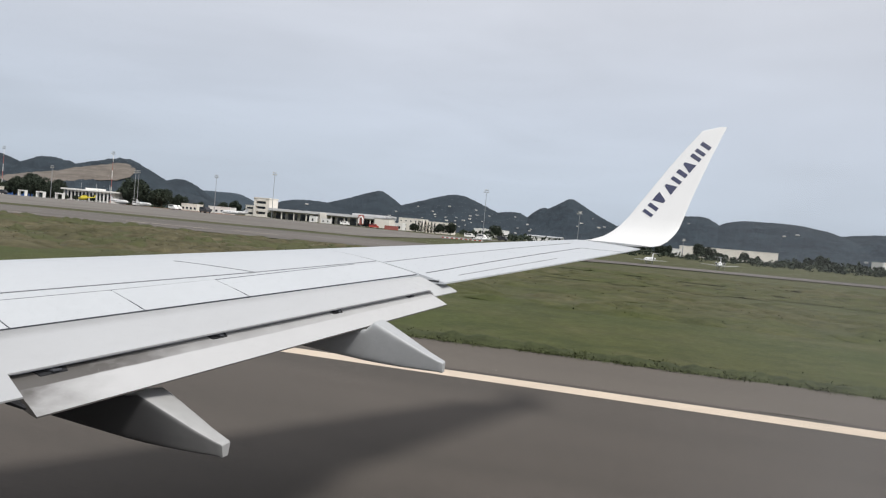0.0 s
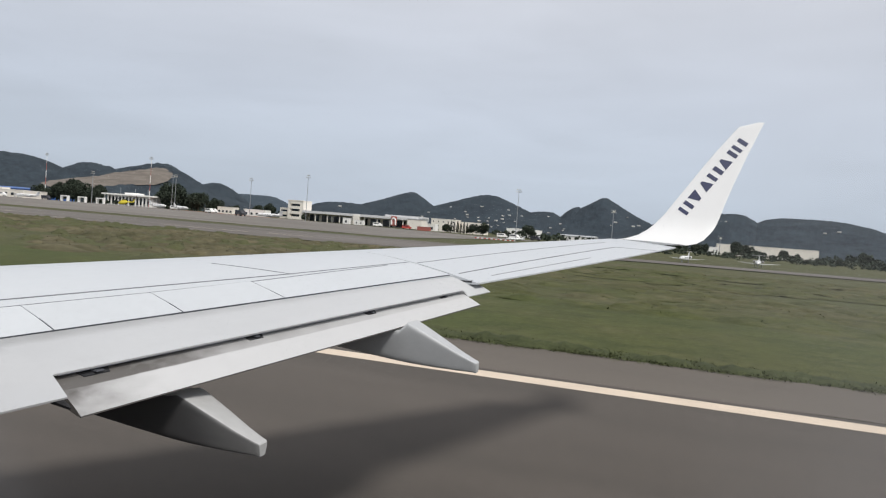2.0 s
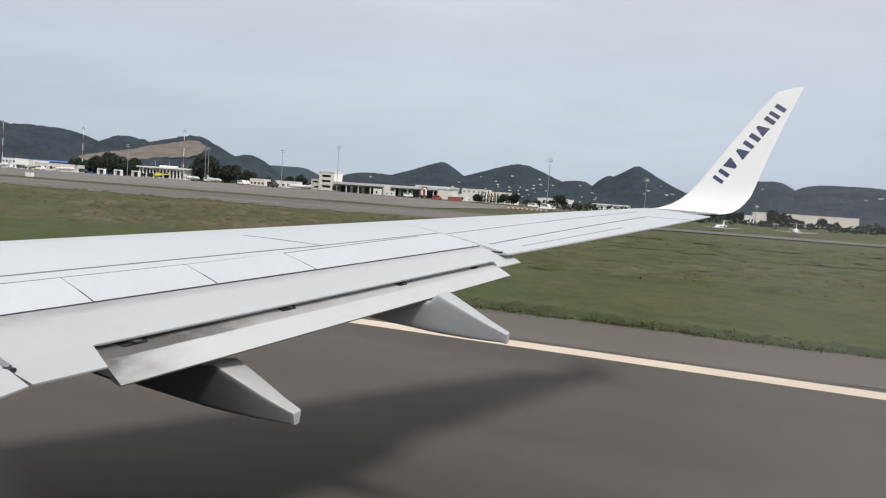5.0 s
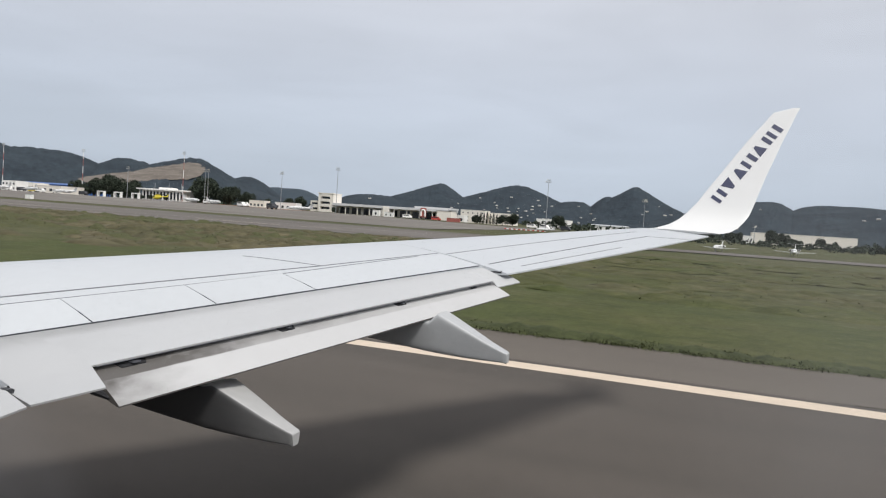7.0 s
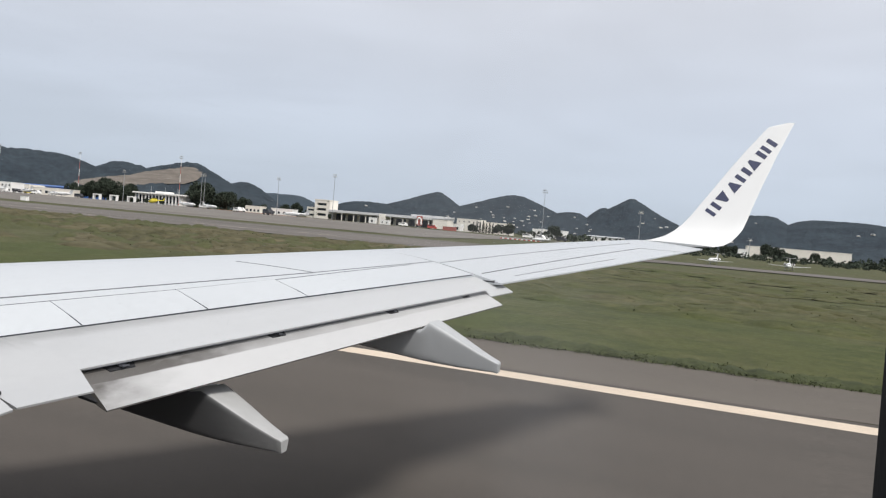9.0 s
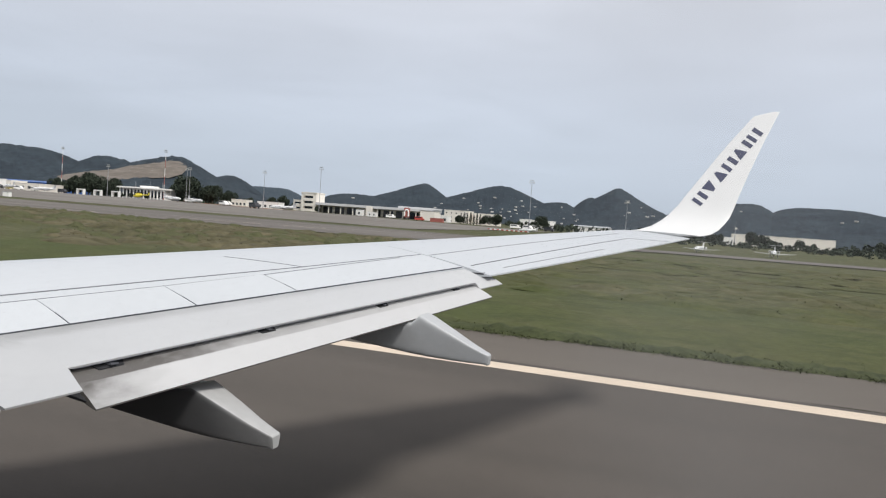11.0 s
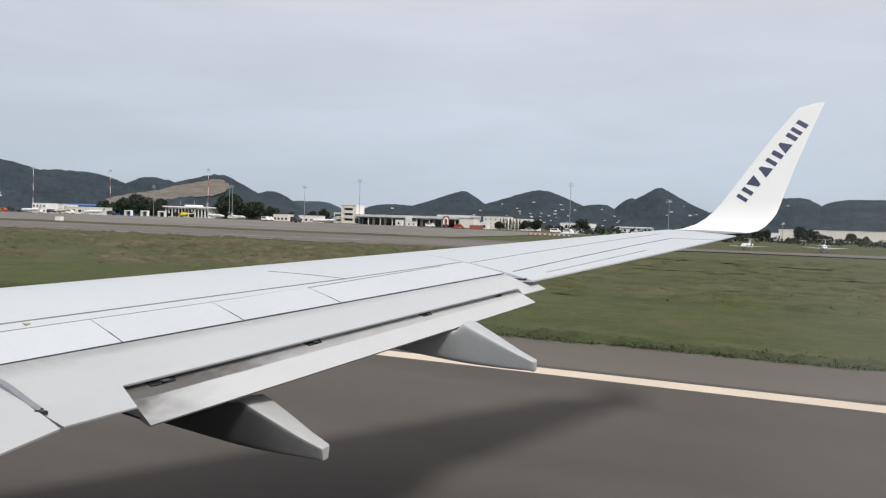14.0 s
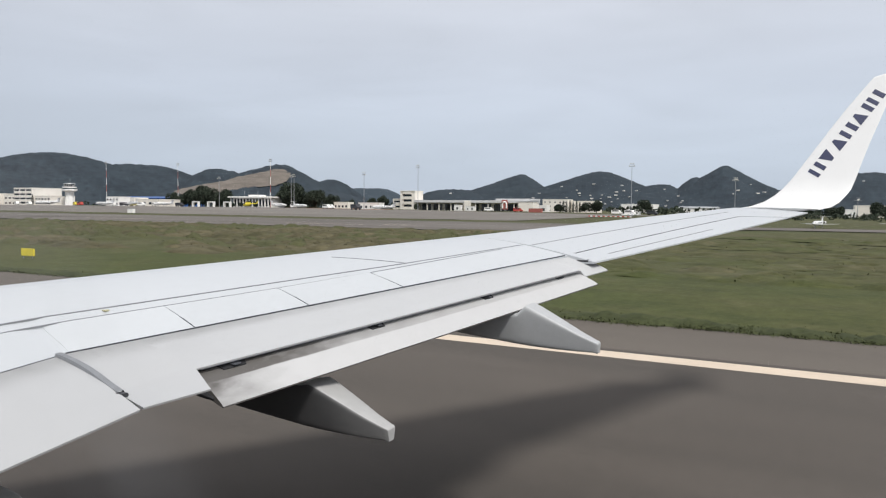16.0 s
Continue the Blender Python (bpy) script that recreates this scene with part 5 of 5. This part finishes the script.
k0 = cone()
for i, (x, y) in enumerate(((326, 33.4),)):
    m = pose(x, y, 0)
    o = k0 if i == 0 else copy_thing(k0, m)
    o.matrix_basis = m



def barrier():
    """A low plastic barrier board with a red and a white half, lying on two feet."""
    t = thing("barrier_board", "low red and white plastic barrier board on the asphalt", "barrier", "barrier boards")
    part("red_half", box(-1.2, 0, -0.14, 0.14, 0.06, 0.62, bevel=0.04), RED, t)
    part("white_half", box(0.004, 1.2, -0.14, 0.14, 0.06, 0.62, bevel=0.04), WHITEWALL, t)
    for dx in (-0.8, 0.8):
        part("foot", box(dx - 0.15, dx + 0.15, -0.3, 0.3, 0, 0.055), TYRE, t)
    return t


b0 = barrier()
for i in range(9):
    x, y = -97 + 2.2 * i, 330 + 0.3 * i
    m = pose(x, y, gz(x, y) + 0.03, 0, 0, 8 * math.sin(i)) @ Matrix.Scale(0.8, 4)
    o = b0 if i == 0 else copy_thing(b0, m)
    o.matrix_basis = m


def helicopter():
    """A parked helicopter: pod, tail boom, fin, skids and rotor."""
    t = thing("helicopter", "yellow rescue helicopter parked on the apron", "helicopter")
    rings = []
    for x, r, dz in ((-3.6, 0.1, -0.25), (-3.2, 0.7, -0.1), (-2.0, 1.15, 0), (0.4, 1.2, 0.05), (1.8, 0.85, 0.3), (2.8, 0.4, 0.55), (7.2, 0.18, 0.8)):
        rings.append([(x, r * math.cos(2 * math.pi * j / 14), 1.9 + dz + r * math.sin(2 * math.pi * j / 14)) for j in range(14)])
    part("body", loft(rings), YELLOW, t, smooth=True)
    part("canopy_glass", loft([[(x, 1.2 * k * c, 2.15 + 0.8 * k * s_) for c, s_ in ((-0.9, -0.2), (-0.75, 0.6), (0, 1.0), (0.75, 0.6), (0.9, -0.2))] for x, k in ((-3.35, 0.45), (-2.6, 0.95), (-1.4, 1.13))]), GLASS, t)
    part("engine_cowl", box(-1.2, 2.0, -0.6, 0.6, 2.95, 3.6, bevel=0.2), YELLOW, t)
    part("rotor_mast", tube([(0.2, 0, 3.5), (0.2, 0, 4.1)], 0.12, 8), STEEL, t)
    for a in (20, 110, 200, 290):
        dx, dy = math.cos(radians(a)), math.sin(radians(a))
        part("rotor_blade", tube([(0.2, 0, 4.08), (0.2 + 3 * dx, 3 * dy, 4.05), (0.2 + 5.8 * dx, 5.8 * dy, 3.85)], [0.1, 0.13, 0.1], 5), TYRE, t)
    part("fin", loft([[(6.4, -0.07, 2.6), (7.4, -0.07, 2.6), (7.4, 0.07, 2.6), (6.4, 0.07, 2.6)], [(7.1, -0.05, 4.2), (7.7, -0.05, 4.2), (7.7, 0.05, 4.2), (7.1, 0.05, 4.2)]]), YELLOW, t)
    for s_ in (-1, 1):
        sk = part("skid", tube([(-2.6, s_ * 1.1, 0.25), (-2.2, s_ * 1.1, 0.07), (1.8, s_ * 1.1, 0.07)], 0.07, 6), STEEL, t)
        for x in (-1.5, 0.9):
            part("strut", tube([(x, s_ * 1.1, 0.07), (x, s_ * 0.5, 0.95)], 0.05, 6), STEEL, sk)
    return t


heli = helicopter()
heli.matrix_basis = pose(-398, 426, gz(-398, 426) + 0.03, 0, 0, 12) @ Matrix.Scale(1.15, 4)
equipment = thing("equipment_box", "white equipment box beside the asphalt lane", "box", at=(-276, 222, gz(-276, 222) + 0.02))
part("cabinet", box(-1.7, 1.7, -0.8, 0.8, 0, 1.9, bevel=0.08), WHITEWALL, equipment)
part("lid", box(-1.8, 1.8, -0.9, 0.9, 1.904, 2.05, bevel=0.05), ROOF, equipment)

# touchdown stripes and the entry taxiway further along the runway
for k, x in enumerate((-131, 171)):
    for i in range(3):
        s = part("touchdown_stripe", box(x - 22, x, 8.9 - i * 3.3, 10.7 - i * 3.3, 0.0, 0.005), LINE)
        tagged(s, "cream painted touchdown stripe on the runway", "runway marking", "touchdown stripes", "structure")
strip("entry_taxiway", -262, -232, 27.3, 177, 0.012, ASPHALT2, "dark asphalt entry taxiway joining the runway", "taxiway", cells=4)
strip("entry_panel", -256, -238, 23.2, 26.8, 0.006, RED_PAINT, "red painted panel with white words across the taxiway", "marking", cells=2)
txt = bpy.data.curves.new("entry_words", "FONT")
txt.body, txt.size, txt.align_x, txt.align_y = "NO ENTRY", 3.6, "CENTER", "CENTER"
words = new("entry_words", bpy.data.meshes.new_from_object(bpy.data.objects.new("words", txt)))
words.data.materials.clear()
words.data.materials.append(LINE)
words.matrix_basis = pose(-247, 25.0, 0.012)
tagged(words, "white painted words NO ENTRY on the red panel", "marking", kind="structure")
strip("soil_patch", -330, -266, 34, 90, 0.012, SOIL, "bare red earth beside the entry taxiway", "earth", wav=2)
for x in (-262, -232.4):
    tagged(part("taxiway_line", box(x, x + 0.4, 27, 150, 0.0, 0.02), YELLOW_LINE), "yellow painted taxiway edge line", "taxiway line", kind="structure")

# the closed exit further back, with narrow threshold stripes beyond it
for i in range(28):
    st = part("threshold_stripe", box(362, 402, 9.4 + 0.36 * i, 9.58 + 0.36 * i, 0.0, 0.005), LINE)
    tagged(st, "narrow cream painted stripe on the runway", "runway marking", "threshold stripes", "structure")
strip("exit_taxiway", 312, 350, 27.3, 177, 0.012, ASPHALT2, "dark asphalt exit taxiway closed by marker cones", "taxiway", cells=4)
bm = bmesh.new()
rows = []
for i in range(25):
    t = i / 24
    x, y = lerp(345, 320, t) + 18 * (1 - t) ** 3, lerp(12, 98, t ** 1.4)
    rows.append([bm.verts.new((x - 0.12, y, 0.009)), bm.verts.new((x + 0.12, y, 0.009))])
for p, q in zip(rows, rows[1:]):
    bm.faces.new((p[0], p[1], q[1], q[0]))
tagged(part("taxiway_line", bm, YELLOW_LINE), "curved yellow taxiway centre line", "taxiway line", kind="structure")
for x in (320.2, 329.1, 333.6):
    copy_thing(k0, pose(x, 33.4, 0))

# ---------------------------------------------------------------- grass along the shoulder
verts, faces = [], []
rng6 = random.Random(17)
for i in range(9000):
    d = rng6.random() ** 1.5
    y = 27.12 + d * (0.9 if i % 4 else 4)
    x = rng6.uniform(-55, 26)
    y += 0.2 * noise.noise((x * 0.35, 22.2, 1))
    clump = noise.noise((x * 0.22, y * 0.4, 6)) + 0.6 * noise.noise((x * 1.1, y * 1.1, 3))
    h = rng6.uniform(0.02, 0.06) * (1.0 + 1.2 * max(-0.8, clump))
    a, lean = rng6.uniform(0, 6.28), rng6.uniform(1.2, 3.0) * h
    w = rng6.uniform(0.006, 0.016)
    dx, dy = w * math.cos(a), w * math.sin(a)
    b = len(verts)
    verts += [(x - dx, y - dy, -0.02), (x + dx, y + dy, -0.02), (x + lean * math.sin(a), y - lean * math.cos(a), h)]
    faces.append((b, b + 1, b + 2))
me = bpy.data.meshes.new("grass")
me.from_pydata(verts, [], faces)
me.materials.append(TUFT)
tagged(new("grass", me), "uneven green grass and weeds along the shoulder", "grass", kind="stuff")

def bank(u, v):
    x = lerp(-90, 40, u)
    y = 27.15 + 0.2 * noise.noise((x * 0.35, 22.2, 1)) + 1.5 * v + 0.12 * noise.noise((x * 2.1, v * 2, 4))
    k = 0.5 + 0.5 * noise.noise((x * 0.45, v, 1)) + 0.5 * noise.noise((x * 1.6, v * 2, 8)) + 0.2 * noise.noise((x * 4, v * 3, 3))
    return (x, y, -0.03 + 0.36 * max(0.2, k) * math.sin(math.pi * min(1, v * 1.02 + 0.001)) ** 0.7)


tagged(part("weed_bank", grid(bank, 1300, 8), WEED, smooth=True), "low uneven bank of green weeds along the shoulder", "weeds", kind="stuff")

# broad-leaved weeds standing in clumps along the bank
verts, faces = [], []
rng9 = random.Random(77)
for i in range(1500):
    x = rng9.uniform(-62, 22)
    d = rng9.random() ** 1.6
    y = 27.0 + 0.2 * noise.noise((x * 0.35, 22.2, 1)) + d * 1.7
    lush = 0.55 + 0.5 * noise.noise((x * 0.5, y, 4)) + 0.35 * noise.noise((x * 1.9, y * 1.5, 9))
    if lush < 0.25:
        continue
    tall, wide = rng9.uniform(0.06, 0.22) * lush, rng9.uniform(0.10, 0.30)
    for _ in range(20):
        cx, cy, cz = x + rng9.gauss(0, wide), y + rng9.gauss(0, wide * 0.7), tall * rng9.uniform(0.15, 1.0)
        a, tip, w = rng9.uniform(0, 6.28), rng9.uniform(0.025, 0.065), rng9.uniform(0.010, 0.026)
        rise = rng9.uniform(-0.03, 0.07)
        b = len(verts)
        ux, uy = math.cos(a), math.sin(a)
        verts += [(cx - tip * ux, cy - tip * uy, cz - rise), (cx + w * uy, cy - w * ux, cz), (cx + tip * ux, cy + tip * uy, cz + rise), (cx - w * uy, cy + w * ux, cz + 0.01)]
        faces.append((b, b + 1, b + 2, b + 3))
me = bpy.data.meshes.new("weeds")
me.from_pydata(verts, [], faces)
me.materials.append(WEED_LEAF)
tagged(new("weeds", me), "shaggy green weeds growing along the shoulder edge", "weeds", kind="stuff")


# ---------------------------------------------------------------- brush and rank grass beyond the mown strip
def mound(verts, faces, rng, x, y, wide, tall, long=1.5):
    """A rounded, uneven clump."""
    b = len(verts)
    for ring, up in ((1.3, -0.12), (0.98, 0.24), (0.68, 0.66), (0.36, 0.93)):
        for j in range(10):
            t = 2 * math.pi * j / 10 + 2 * ring
            k = ring * rng.uniform(0.78, 1.18)
            verts.append((x + long * wide * k * math.cos(t), y + wide * k * math.sin(t), tall * up * rng.uniform(0.8, 1.2)))
    verts.append((x, y, tall * rng.uniform(0.95, 1.1)))
    for q in range(3):
        for j in range(10):
            faces.append((b + q * 10 + j, b + q * 10 + (j + 1) % 10, b + (q + 1) * 10 + (j + 1) % 10, b + (q + 1) * 10 + j))
    faces.extend((b + 30 + j, b + 30 + (j + 1) % 10, b + 40) for j in range(10))


def sprigs(verts, faces, rng, x, y, wide, tall, count):
    """Small leaves and stalks that break the outline of a clump."""
    for _ in range(count):
        t, r, up = rng.uniform(0, 6.28), wide * rng.uniform(0.3, 0.95), rng.uniform(0.3, 1.15)
        c = Vector((x + 1.5 * r * math.cos(t), y + r * math.sin(t), tall * up * (1 - 0.35 * (r / wide) ** 2)))
        a = Vector((rng.gauss(0, 0.6), rng.gauss(0, 0.6), rng.gauss(0.4, 0.8))).normalized() * rng.uniform(0.06, 0.16)
        b = a.cross(Vector((rng.gauss(0, 1), rng.gauss(0, 1), rng.gauss(0, 1)))).normalized() * rng.uniform(0.02, 0.06)
        q = len(verts)
        verts.extend(tuple(c + o) for o in (a, b, -a, -b))
        faces.append((q, q + 1, q + 2, q + 3))


def brush(seed, mat, count, x0, x1, y0, y1, low, high, leaves, label):
    verts, faces = [], []
    rng = random.Random(seed)
    made = 0
    while made < count:
        y = lerp(y0, y1, rng.random() ** 1.3)
        x = rng.uniform(x0, x1)
        drift = noise.noise((x * 0.035, y * 0.07, seed)) + 0.5 * noise.noise((x * 0.11, y * 0.2, seed + 3))
        if drift < -0.10 or y < y0 + 1.5 + 3 * noise.noise((x * 0.07, 2, 5)) + (0.10 * (-50 - x) if x < -50 else 0):
            continue
        made += 1
        tall, wide = rng.uniform(low, high) * (1 + 0.7 * max(0, drift)), rng.uniform(0.5, 1.7)
        mound(verts, faces, rng, x, y, wide, tall)
        sprigs(verts, faces, rng, x, y, wide, tall, leaves)
    me = bpy.data.meshes.new("brush")
    me.from_pydata(verts, [], faces)
    me.materials.append(mat)
    me.polygons.foreach_set("use_smooth", [True] * len(me.polygons))
    tagged(new("brush", me), label, "brush", kind="stuff")


brush(51, BRUSH, 1700, -175, -20, 43, 115, 0.18, 0.5, 7, "dry brown brush and tall weeds beyond the mown strip")
brush(52, SCRUB, 650, -175, -20, 43, 115, 0.2, 0.65, 7, "olive green bushy weeds beyond the mown strip")
brush(53, GRASS, 900, -30, 75, 44, 125, 0.08, 0.30, 2, "rank green grass clumps in the airfield")
brush(54, DRY, 500, -30, 75, 50, 125, 0.08, 0.26, 2, "dry straw-coloured grass clumps in the airfield")
